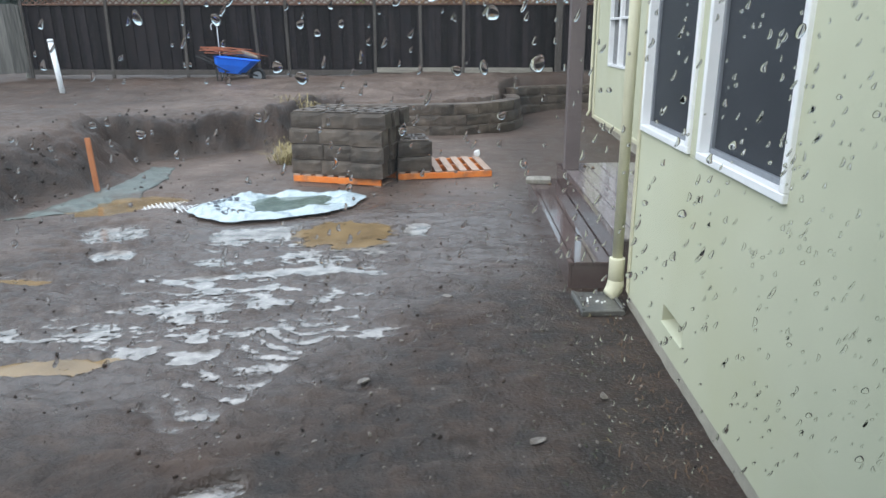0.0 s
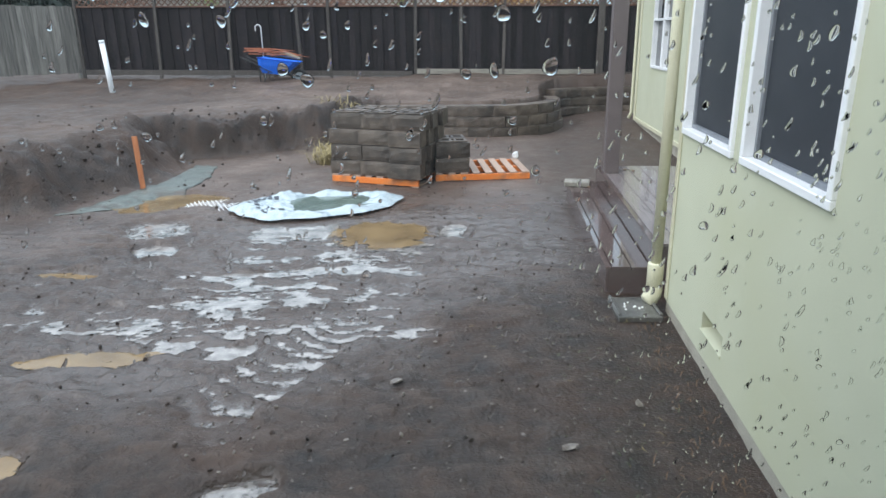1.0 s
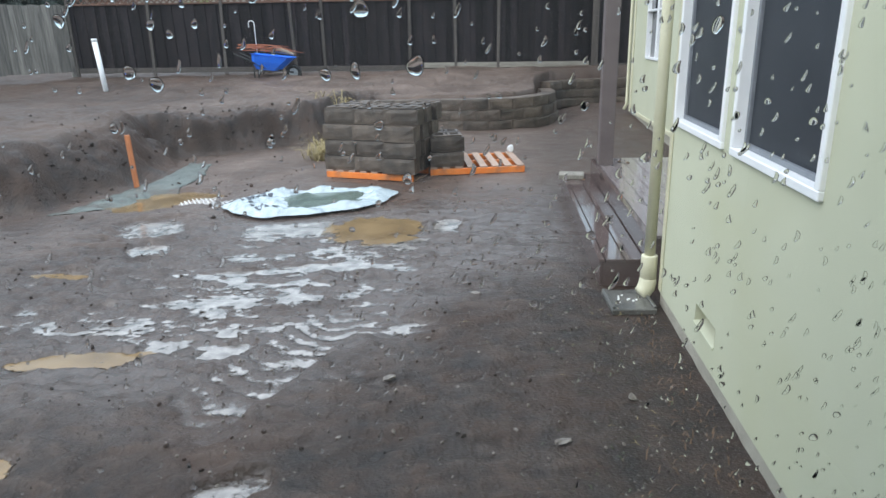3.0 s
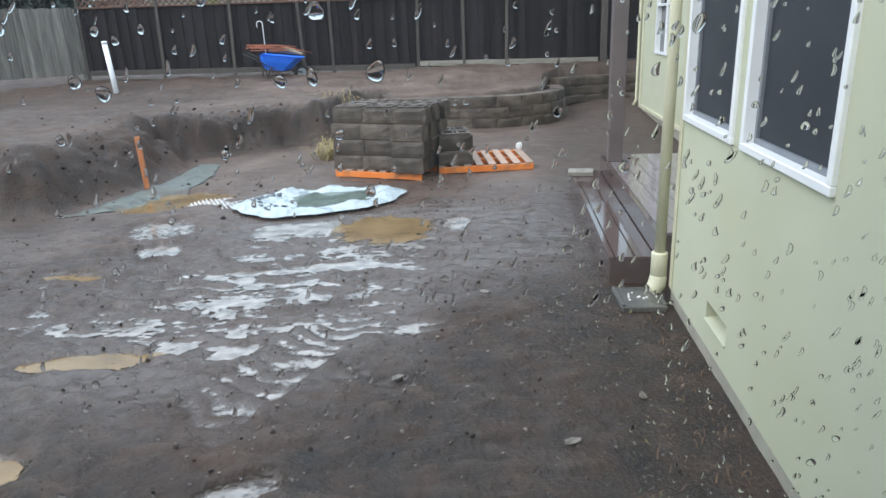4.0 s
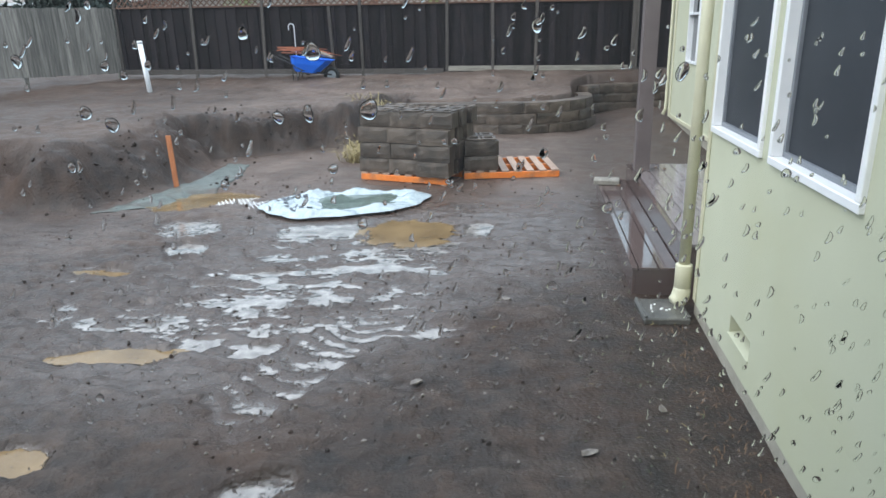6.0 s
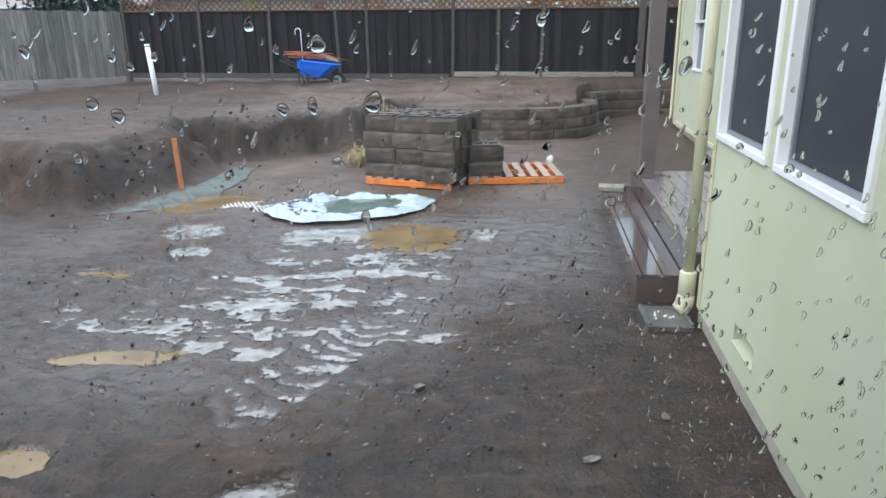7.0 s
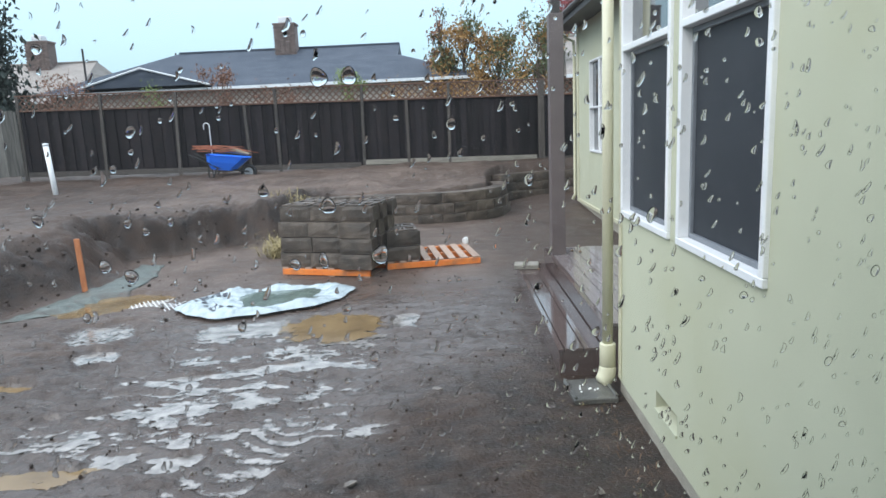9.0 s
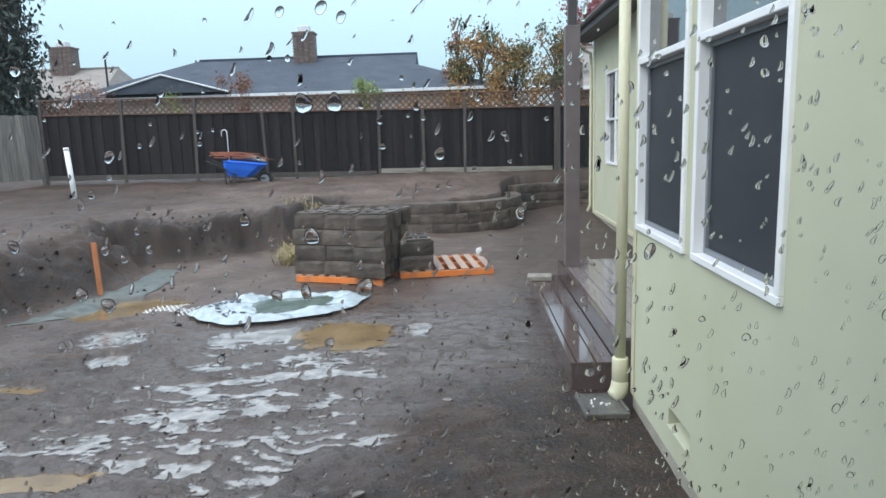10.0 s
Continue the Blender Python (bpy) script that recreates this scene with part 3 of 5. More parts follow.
tagged(part("drain_pipe", tube_bm([(2.26, 14.15, 3.68), (2.40, 14.12, 3.55), (2.66, 14.06, 3.42), (2.675, 14.05, 3.1), (2.675, 14.05, 0.34), (2.62, 14.05, 0.22)], 0.035, 10), CREAM, label="", smooth=True),
       "cream round drain pipe on the rear corner of the house", "drain pipe")

# unseen added rooms: behind the windows, and where the view is taken from
def room(prefix, x0, x1, y0, y1, z0, z1, sides):
    t = 0.1
    for side in sides:
        b = {"west": (x0 - t, x0, y0, y1, z0, z1), "east": (x1, x1 + t, y0, y1, z0, z1), "south": (x0 - t, x1 + t, y0 - t, y0, z0, z1),
             "north": (x0 - t, x1 + t, y1, y1 + t, z0, z1), "floor": (x0 - t, x1 + t, y0 - t, y1 + t, z0 - t, z0), "ceiling": (x0 - t, x1 + t, y0 - t, y1 + t, z1, z1 + t)}[side]
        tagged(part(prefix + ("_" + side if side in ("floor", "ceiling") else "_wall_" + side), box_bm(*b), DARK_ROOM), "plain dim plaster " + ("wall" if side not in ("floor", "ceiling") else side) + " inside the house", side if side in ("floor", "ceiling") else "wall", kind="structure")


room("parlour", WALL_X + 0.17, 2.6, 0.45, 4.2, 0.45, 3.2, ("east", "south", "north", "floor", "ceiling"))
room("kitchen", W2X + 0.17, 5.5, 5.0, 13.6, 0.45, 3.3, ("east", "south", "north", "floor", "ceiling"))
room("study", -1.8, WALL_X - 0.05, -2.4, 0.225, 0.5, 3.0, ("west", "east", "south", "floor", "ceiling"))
wall_with_hole("wall_south", "stucco wall round the window that is looked through", -3.2, WALL_X - 0.001, 0.23, 0.36, -0.3, 3.4, "x", [(-0.75, 0.80, 1.0, 2.75)], STUCCO)


def house_window(name, x, y0, y1, z0, z1, units, rail, screen, label):
    """A white vinyl window in a wall that faces west: units side by side, with a meeting rail at the given height."""
    w = thing(name, pose(x, 0, 0), label, "window", kind="structure")
    f = 0.038
    t0, t1 = -0.022, 0.10
    gap = 0.13 if screen else 0.035
    width = (y1 - y0 - gap * (units - 1)) / units
    for u in range(units):
        a, b = y0 + u * (width + gap), y0 + u * (width + gap) + width
        for n, args in (("window_sill", (t0, t1, a, b, z0, z0 + f)), ("window_head", (t0, t1, a, b, z1 - f, z1)), ("window_rail", (t0, t1, a + f, b - f, rail, rail + f)),
                        ("window_jamb", (t0, t1, a, a + f, z0 + f, z1 - f)), ("window_jamb", (t0, t1, b - f, b, z0 + f, z1 - f))):
            part(n, box_bm(*args, 0.004), VINYL, w)
        part("pane", box_bm(0.040, 0.046, a + f, b - f, rail + f, z1 - f), PANE, w, "glass pane that mirrors the sky")
        part("pane", box_bm(0.064, 0.070, a + f, b - f, z0 + f, rail), PANE, w, "glass pane behind the screen")
        if screen:
            part("insect_screen", box_bm(0.046, 0.050, a + f + 0.026, b - f - 0.026, z0 + f + 0.026, rail - 0.026), SCREEN, w, "dark grey mesh insect screen")
            for args in ((a + f, b - f, z0 + f, z0 + f + 0.026), (a + f, b - f, rail - 0.026, rail), (a + f, a + f + 0.026, z0 + f + 0.026, rail - 0.026), (b - f - 0.026, b - f, z0 + f + 0.026, rail - 0.026)):
                part("screen_frame", box_bm(0.030, 0.054, *args, 0.002), SASH, w, "slim grey screen frame")
        if u:
            part("mullion", box_bm(-0.003 if screen else t0 + 0.004, t1, a - gap, a, z0, z1, 0.003), STUCCO if screen else VINYL, w)
    return w


house_window("window_1", WALL_X, WIN[0], WIN[1], WIN[2], WIN[3], 2, 2.285, True, "white vinyl double window with dark insect screens")
house_window("window_2", W2X, WIN2[0], WIN2[1], WIN2[2], WIN2[3], 2, 2.06, False, "narrow white sash window in the rear wing")
d = thing("door_1", pose(W2X, 0, 0), "closed dark glazed door onto the deck", "door", kind="structure")
part("door_leaf", box_bm(0.03, 0.08, 5.36, 6.84, 0.5, 2.44, 0.004), SCREEN, d)
for args in ((5.3, 5.36, 0.5, 2.5), (6.84, 6.9, 0.5, 2.5), (5.36, 6.84, 2.44, 2.5)):
    part("door_frame", box_bm(-0.02, 0.1, *args, 0.004), VINYL, d)

# crawl-space vent: a box let into the wall, with a sloped sill and mesh
v = thing("vent", pose(WALL_X, 0, 0), "recessed crawl-space vent with a stucco sill", "vent", kind="structure")
part("vent_mesh", box_bm(0.075, 0.080, VENT[0], VENT[1], VENT[2], VENT[3]), CONCRETE, v, "grey vent mesh")
bm = bmesh.new()
pts = [(-0.010, VENT[2] - 0.010), (-0.010, VENT[2] + 0.003), (0.074, VENT[2] + 0.014), (0.074, VENT[2] - 0.010)]
ra, rb = [bm.verts.new((a, VENT[0] - 0.004, b)) for a, b in pts], [bm.verts.new((a, VENT[1] + 0.004, b)) for a, b in pts]
for k in range(4):
    bm.faces.new((ra[k], ra[(k + 1) % 4], rb[(k + 1) % 4], rb[k]))
bm.faces.new(ra[::-1]), bm.faces.new(rb)
bmesh.ops.recalc_face_normals(bm, faces=bm.faces)
part("vent_sill", bm, STUCCO, v)
for k in range(1, 6):
    yy = VENT[0] + (VENT[1] - VENT[0]) * k / 6
    part("vent_bar", box_bm(0.066, 0.072, yy - 0.003, yy + 0.003, VENT[2] + 0.03, VENT[3]), CONCRETE, v)

# corner trim and downspout
tagged(part("trim", box_bm(WALL_X - 0.012, WALL_X - 0.001, CORNER_Y - 0.055, CORNER_Y + 0.001, 0.105, 3.39, 0.003), CREAM), "cream corner trim at the end of the wall", "trim", kind="structure")
ds = thing("downspout", pose(1.102, 4.54, 0), "cream downspout ending in a wide elbow", "downspout")
part("pipe", tube_bm([(0, 0, 0.33), (0, 0, 3.3)], 0.037, 16), CREAM, ds, smooth=True)
part("coupling", tube_bm([(0, 0, 0.345), (0, 0, 0.34), (0, 0, 0.335), (0, 0, 0.17), (0, 0, 0.165)], [0.040, 0.054, 0.056, 0.056, 0.05], 16), CREAM, ds, "wide cream hub", smooth=True)
part("elbow", tube_bm([(0, 0, 0.2), (0, 0, 0.15), (-0.008, -0.005, 0.11), (-0.03, -0.012, 0.075), (-0.055, -0.02, 0.06)], [0.052, 0.060, 0.062, 0.058, 0.050], 16), CREAM, ds, "cream elbow turned outward", smooth=True)
sb = thing("splash_block", pose(0.965, 4.33, gz(0.95, 4.33) - 0.005, 0, 0, 3), "dark wet concrete splash block under the downspout", "splash block")
bm = bmesh.new()
box(bm, -0.15, 0.15, -0.06, 0.30, 0, 0.045, 0.008)
box(bm, -0.15, -0.125, -0.05, 0.29, 0.046, 0.062, 0.006)
box(bm, 0.125, 0.15, -0.05, 0.29, 0.046, 0.062, 0.006)
part("basin", bm, mat("wet_dark_concrete", (0.06, 0.06, 0.055), (0.12, 0.115, 0.105), 0.25, 8, 0.002, 60), sb)
rng = random.Random(4)
for k in range(9):
    bm = bmesh.new()
    bmesh.ops.create_icosphere(bm, subdivisions=1, radius=0.009)
    for q in bm.verts:
        q.co *= rng.uniform(0.7, 1.2)
    ob = part("stone_chip", bm, WHITE_STONE)
    ob.matrix_basis = pose(0.92 + rng.uniform(-0.06, 0.09), 4.42 + rng.uniform(-0.06, 0.08), gz(0.95, 4.33) + 0.047, 0, 0, rng.uniform(0, 90))
    tagged(ob, "small white stone chip on the splash block", "stone", "white stone chips")


# ---- deck ----
step = thing("deck_step", pose(0, 0, 0), "wet red-brown composite box step along the deck", "step")
SX0, SX1, SY0, SY1, SZ = 0.803, 1.135, 4.815, 7.88, 0.212
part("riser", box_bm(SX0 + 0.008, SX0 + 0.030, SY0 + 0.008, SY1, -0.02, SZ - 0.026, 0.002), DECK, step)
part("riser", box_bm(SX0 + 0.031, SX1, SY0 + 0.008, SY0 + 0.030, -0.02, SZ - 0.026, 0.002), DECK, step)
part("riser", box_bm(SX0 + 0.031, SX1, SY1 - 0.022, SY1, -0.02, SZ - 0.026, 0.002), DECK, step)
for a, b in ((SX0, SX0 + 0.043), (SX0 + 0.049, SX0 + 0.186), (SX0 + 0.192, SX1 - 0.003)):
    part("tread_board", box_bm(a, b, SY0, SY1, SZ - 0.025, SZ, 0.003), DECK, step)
deck = thing("deck", pose(0, 0, 0), "wet red-brown composite deck beside the house", "deck")
DZ = 0.395
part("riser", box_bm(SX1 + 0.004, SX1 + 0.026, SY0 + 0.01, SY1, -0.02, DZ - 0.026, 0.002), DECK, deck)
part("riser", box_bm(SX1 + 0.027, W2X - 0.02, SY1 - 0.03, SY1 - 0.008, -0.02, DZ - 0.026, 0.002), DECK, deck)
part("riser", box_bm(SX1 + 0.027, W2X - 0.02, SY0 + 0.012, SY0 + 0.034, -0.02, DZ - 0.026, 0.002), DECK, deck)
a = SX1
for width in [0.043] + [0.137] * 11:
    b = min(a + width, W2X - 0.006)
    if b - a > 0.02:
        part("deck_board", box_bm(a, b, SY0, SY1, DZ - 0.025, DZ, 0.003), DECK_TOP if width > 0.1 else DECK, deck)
    a += width + 0.006
post = thing("porch_post", pose(1.243, 7.52, DZ), "mauve-brown wrapped porch post on the deck", "post")
part("shaft", box_bm(-0.077, 0.077, -0.077, 0.077, 0.0, 2.60, 0.006), POST_WRAP, post)
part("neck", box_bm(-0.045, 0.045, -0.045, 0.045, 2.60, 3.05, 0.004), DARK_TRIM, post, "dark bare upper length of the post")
beam = thing("porch_beam", pose(0, 0, DZ + 3.05), "dark porch beam resting on the post", "beam")
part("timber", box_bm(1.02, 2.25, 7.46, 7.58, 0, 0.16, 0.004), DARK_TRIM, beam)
blk = tagged(part("paver", box_bm(-0.10, 0.10, -0.14, 0.14, 0, 0.055, 0.008), KICK), "wet grey concrete paver lying on the end of the step", "paver")
blk.matrix_basis = pose(0.90, 7.66, SZ, 0, 0, 82)
for px, py in ((1.42, 7.62), (1.50, 7.55), (1.02, 7.55)):
    bm = bmesh.new()
    bmesh.ops.create_icosphere(bm, subdivisions=1, radius=0.02, matrix=Matrix.Diagonal((1.6, 1, 0.5, 1)))
    ob = tagged(part("dead_leaf", bm, DEAD), "wet dead leaf on the deck", "leaf", "leaves on the deck")
    ob.matrix_basis = pose(px, py, (DZ if px > 1.1 else SZ) + 0.008, 0, 0, px * 300)


# ---- fence ----
def fence_base(x):
    return 0.87 + 0.013 * (2.35 - x)


FY = 16.6
fence = thing("fence", pose(0, 0, 0), "dark wet board fence with a lattice top", "fence", kind="structure")
me_cache = {}
rng = random.Random(11)


def board_mesh(w, h, t=0.018):
    key = (round(w, 3), round(h, 2), t)
    if key not in me_cache:
        bm = box_bm(-w / 2, w / 2, -t / 2, t / 2, 0, h, 0.003)
        me = bpy.data.meshes.new("board")
        bm.to_mesh(me)
        bm.free()
        me_cache[key] = me
    return me_cache[key]


def fence_run(parent, p0, p1, z_of, tall, material, width=0.137):
    p0, p1 = Vector(p0), Vector(p1)
    ln = (p1 - p0).length
    ang = math.degrees(math.atan2(p1.y - p0.y, p1.x - p0.x))
    n = int(ln / (width + 0.001))
    for k in range(n):
        p = p0 + (p1 - p0) * ((k + 0.5) / n)
        me = board_mesh(ln / n + 0.008, tall)
        if not me.materials:
            me.materials.append(material)
        share("board", me, parent, pose(p.x, p.y + (0.011 if k % 2 else -0.011) + rng.uniform(-0.001, 0.001), z_of(p.x) + rng.uniform(-0.015, 0.015), rng.uniform(-0.1, 0.1), rng.uniform(-0.12, 0.12), ang))


fence_run(fence, (-10.4, FY + 0.03), (4.4, FY + 0.03), lambda x: fence_base(x) + 0.02, 1.60, FENCE)
BAYS = [-10.4, -8.40, -6.58, -4.81, -4.09, -2.02, -0.92, 0.085, 2.34, 4.40]
for k, bx in enumerate(BAYS):
    wide = 0.075 if bx == 2.34 else 0.036
    ob = part("post", box_bm(-wide, wide, -0.05, 0.0, -0.15, 1.97 if k not in (3, 6) else 1.6, 0.005), FENCE_POST, fence)
    ob.matrix_basis = pose(bx, FY + 0.015, fence_base(bx), 0, rng.uniform(-2.2, 2.2) if wide < 0.06 else 0, 0)
for a, b in ((-10.35, -2.1), (-2.05, 2.22), (2.4, 4.3)):
    kb = part("kickboard", box_bm(a, b, -0.02, 0.018, 0, 0.12, 0.004), KICK if a == -2.05 else FENCE_POST, fence, "grey bottom board" if a == -2.05 else "")
    mid = (a + b) / 2
    kb.matrix_basis = Matrix.Translation((0, FY - 0.012, fence_base(mid) + (0.075 if a == -2.05 else 0.02))) @ Matrix.Translation((mid, 0, 0)) @ pose(0, 0, 0, 0, math.degrees(math.atan(0.013)), 0) @ Matrix.Translation((-mid, 0, 0))
tilt = math.degrees(math.atan(0.013))
for z0, z1, t in ((1.605, 1.645, 0.024), (1.965, 2.0, 0.022)):
    for a, b in zip((-10.45, -4.1, 2.34), (-4.1, 2.34, 4.45)):
        mid = (a + b) / 2
        rl = part("rail", box_bm(a - mid, b - mid, -t, t, z0, z1, 0.004), LATTICE, fence)
        rl.matrix_basis = pose(mid, FY, fence_base(mid), 0, tilt, 0)
main = [-10.4, -8.40, -6.58, -4.09, -2.02, 0.085, 2.34, 4.40]
for a, b in zip(main, main[1:]):
    bm = bmesh.new()
    mid, half, low, high = (a + b) / 2, (b - a) / 2, 1.645, 1.965
    for s, yy in ((1, -0.006), (-1, 0.006)):
        c = -half - 0.4
        while c < half + 0.4:
            x0, x1, zz0, zz1 = c, c + s * (high - low), low, high
            lo, hi = -half, half
            if s * 1 > 0 and x0 < hi and x1 > lo or s < 0 and x1 < hi and x0 > lo:
                k0, k1 = 0.0, 1.0
                for lim, sign in ((lo, 1), (hi, -1)):
                    d0, d1 = sign * (x0 - lim), sign * (x1 - lim)
                    if d0 < 0 < d1:
                        k0 = max(k0, d0 / (d0 - d1))
                    elif d1 < 0 < d0:
                        k1 = min(k1, d0 / (d0 - d1))
                p = Vector((x0 + (x1 - x0) * k0, yy, zz0 + (zz1 - zz0) * k0))
                q = Vector((x0 + (x1 - x0) * k1, yy, zz0 + (zz1 - zz0) * k1))
                if (q - p).length > 0.03:
                    ang = math.atan2(q.z - p.z, q.x - p.x)
                    box(bm, 0, (q - p).length, -0.004, 0.004, -0.014, 0.014, 0, Matrix.Translation(p) @ Matrix.Rotation(-ang, 4, "Y"))
            c += 0.155
    lt = part("lattice_panel", bm, LATTICE, fence, "red-brown diagonal lattice")
    lt.matrix_basis = pose(mid, FY, fence_base(mid), 0, tilt, 0)
side_fence = thing("side_fence", pose(0, 0, 0), "grey weathered board fence at the side of the yard", "fence", kind="structure")
me_cache.clear()
fence_run(side_fence, (-16.5, 10.6), (-10.45, 16.5), lambda x: 1.10, 1.57, GREY_FENCE, 0.14)
for k in range(4):
    ob = part("post", box_bm(-0.045, 0.045, -0.045, 0.045, -0.3, 1.6, 0.004), GREY_FENCE, side_fence)
    ob.matrix_basis = pose(-10.5 - 1.5 * k, 16.57 - 1.46 * k, 1.05, 0, 0, 44)


# ---- concrete blocks ----
def block_bm(w=0.441, d=0.29, h=0.195, seed=0):
    """A retaining block: rough split front and tapered back."""
    r = random.Random(seed)
    bm = bmesh.new()
    ny = 4
    cols = 6
    front = [[None] * (cols + 1) for _ in range(ny + 1)]
    for j in range(ny + 1):
        for i in range(cols + 1):
            edge = i in (0, cols) or j in (0, ny)
            y = -d / 2 + (0.007 + r.uniform(0, 0.004) if edge else r.uniform(-0.003, 0.003))
            front[j][i] = bm.verts.new((-w / 2 + w * i / cols + (0 if i in (0, cols) else r.uniform(-0.012, 0.012)), y, h * j / ny - (r.uniform(0, 0.007) if j == ny else 0)))
    for j in range(ny):
        for i in range(cols):
            bm.faces.new((front[j][i], front[j][i + 1], front[j + 1][i + 1], front[j + 1][i]))
    back = [bm.verts.new(p) for p in ((-w * 0.42, d / 2, 0), (w * 0.42, d / 2, 0), (w * 0.42, d / 2, h), (-w * 0.42, d / 2, h))]
    bm.faces.new(back[::-1][0:4])
    bm.faces.new([front[j][0] for j in range(ny + 1)] + [back[3], back[0]])
    bm.faces.new([front[j][cols] for j in range(ny, -1, -1)] + [back[1], back[2]])
    bm.faces.new([front[0][i] for i in range(cols, -1, -1)] + [back[0], back[1]])
    bm.faces.new([front[ny][i] for i in range(cols + 1)] + [back[2], back[3]])
    bmesh.ops.recalc_face_normals(bm, faces=bm.faces)
    return bm


BLOCK_MESHES = []
for s in range(6):
    bm = block_bm(seed=s)
    me = bpy.data.meshes.new("block")
    bm.to_mesh(me)
    bm.free()
    me.materials.append(BLOCK)
    BLOCK_MESHES.append(me)
# raised webs on the top of an open block, with hollows between them
bm = bmesh.new()
for args in ((-0.19, 0.19, -0.125, -0.085), (-0.17, 0.17, 0.10, 0.14), (-0.19, -0.15, -0.0845, 0.0995), (-0.045, -0.012, -0.0845, 0.0995), (0.012, 0.045, -0.0845, 0.0995), (0.15, 0.19, -0.0845, 0.0995)):
    box(bm, *args, 0, 0.018, 0.003)
web_me = bpy.data.meshes.new("web")
bm.to_mesh(web_me)
bm.free()
web_me.materials.append(BLOCK)

# retaining wall: three courses on a curve, and a lower run behind the deck
ret = thing("retaining_wall", pose(0, 0, 0), "curved dry-stacked grey-brown concrete block retaining wall", "retaining wall", kind="structure")


def lay_course(pts, z, offset, count_seed, parent, width=0.445):
    r = random.Random(count_seed)
    pts = [Vector(p) for p in pts]
    lens = [0.0]
    for a, b in zip(pts, pts[1:]):
        lens.append(lens[-1] + (b - a).length)

    def at(s):
        for i in range(len(pts) - 1):
            if s <= lens[i + 1] or i == len(pts) - 2:
                k = (s - lens[i]) / (lens[i + 1] - lens[i])
                return pts[i] + (pts[i + 1] - pts[i]) * k

    s = offset
    while s + width / 2 <= lens[-1]:
        p, q = at(max(s - 0.2, 0)), at(min(s + 0.2, lens[-1]))
        c = at(s)
        ang = math.degrees(math.atan2(q.y - p.y, q.x - p.x))
        share("block", r.choice(BLOCK_MESHES), parent, pose(c.x, c.y, z + r.uniform(-0.004, 0.004), 0, r.uniform(-0.8, 0.8), ang + r.uniform(-1.5, 1.5)) @ Matrix.Diagonal((1.075, 1, 1.02, 1)))
        s += width


def curve(back):
    """The wall's line in plan, set back from its foot."""
    line = [(-2.6, 12.94 + back), (-1.3, 12.94 + back)]
    for i in range(11):
        a = radians(-90 + i * 10)
        line.append((-0.35 + (1.54 - back) * math.cos(a), 14.42 + (1.50 - back) * math.sin(a)))
    return line + [(1.16 - back, 15.1), (1.25 - back, 15.45)]


for j in range(3):
    lay_course(curve(0.035 * j), 0.2 * j, 0.24 if j % 2 else 0.02, j, ret)
for j in range(3):
    lay_course([(1.20, 15.50), (1.45, 15.80), (1.9, 15.98), (2.7, 16.1), (4.3, 16.16)], 0.10 + 0.2 * j, 0.22 * (j % 2 + 0.5), 10 + j, ret)


# ---- pallets and stacked blocks ----
def make_pallet(m, w, d, label):
    p = thing("pallet", m, label, "pallet", "wooden pallets")
    for yy in (0.0, d / 2 - 0.02, d - 0.04):
        part("stringer", box_bm(-w / 2, w / 2, yy, yy + 0.04, 0.018, 0.098, 0.004), ORANGE, p, "orange-painted stringer")
    n = 8
    for k in range(n):
        x = -w / 2 + 0.05 + (w - 0.1) * k / (n - 1)
        part("deck_board", box_bm(x - 0.048, x + 0.048, 0.003, d - 0.003, 0.099, 0.117, 0.002), PALLET, p)
    for k in (0, n // 2, n - 1):
        x = -w / 2 + 0.05 + (w - 0.1) * k / (n - 1)
        part("bottom_board", box_bm(x - 0.048, x + 0.048, 0.003, d - 0.003, 0.0, 0.017, 0.002), PALLET, p)
    return p


P1 = pose(-1.61, 8.50, gz(-1.6, 8.6) - 0.01, 0, 0, -16.5)
P2 = pose(-0.20, 8.74, gz(-0.2, 8.9) - 0.01, 0, 0, 8.5)
make_pallet(P1, 1.25, 1.05, "orange-edged wooden pallet under stacked blocks")
make_pallet(P2, 1.25, 1.05, "orange-edged wooden pallet, half empty and wet")
rng = random.Random(5)


def stacked(base, x, y, z, turn, label, webs):
    b = thing("concrete_block", base @ pose(x, y, z, 0, 0, turn), label, "concrete block", "blocks stacked on pallets")
    share("body", rng.choice(BLOCK_MESHES), b, pose(0, 0, 0))
    if webs:
        share("web", web_me, b, pose(0, 0, 0.196))
    return b


for k in range(4):
    for i in range(3):
        for j in range(3):
            if k == 3 and j == 2 and i == 1:
                continue
            stacked(P1, -0.425 + 0.445 * i + rng.uniform(-0.012, 0.012) + (0.02 if k % 2 else -0.01), 0.16 + 0.315 * j + (-0.075 if i == 2 and k < 3 else 0) + (0.05 if k == 3 and j == 0 else 0) + rng.uniform(-0.016, 0.016),
                    0.118 + 0.2 * k, rng.uniform(-2.2, 2.2), "grey-brown split-face concrete block stacked on a pallet", k == 3)
for k in range(2):
    for j in range(3):
        if k == 1 and j == 2:
            continue
        stacked(P2, -0.39 + rng.uniform(-0.01, 0.01), 0.17 + 0.315 * j, 0.118 + 0.2 * k, rng.uniform(-2, 2), "grey-brown split-face concrete block on a half-empty pallet", k == 1)
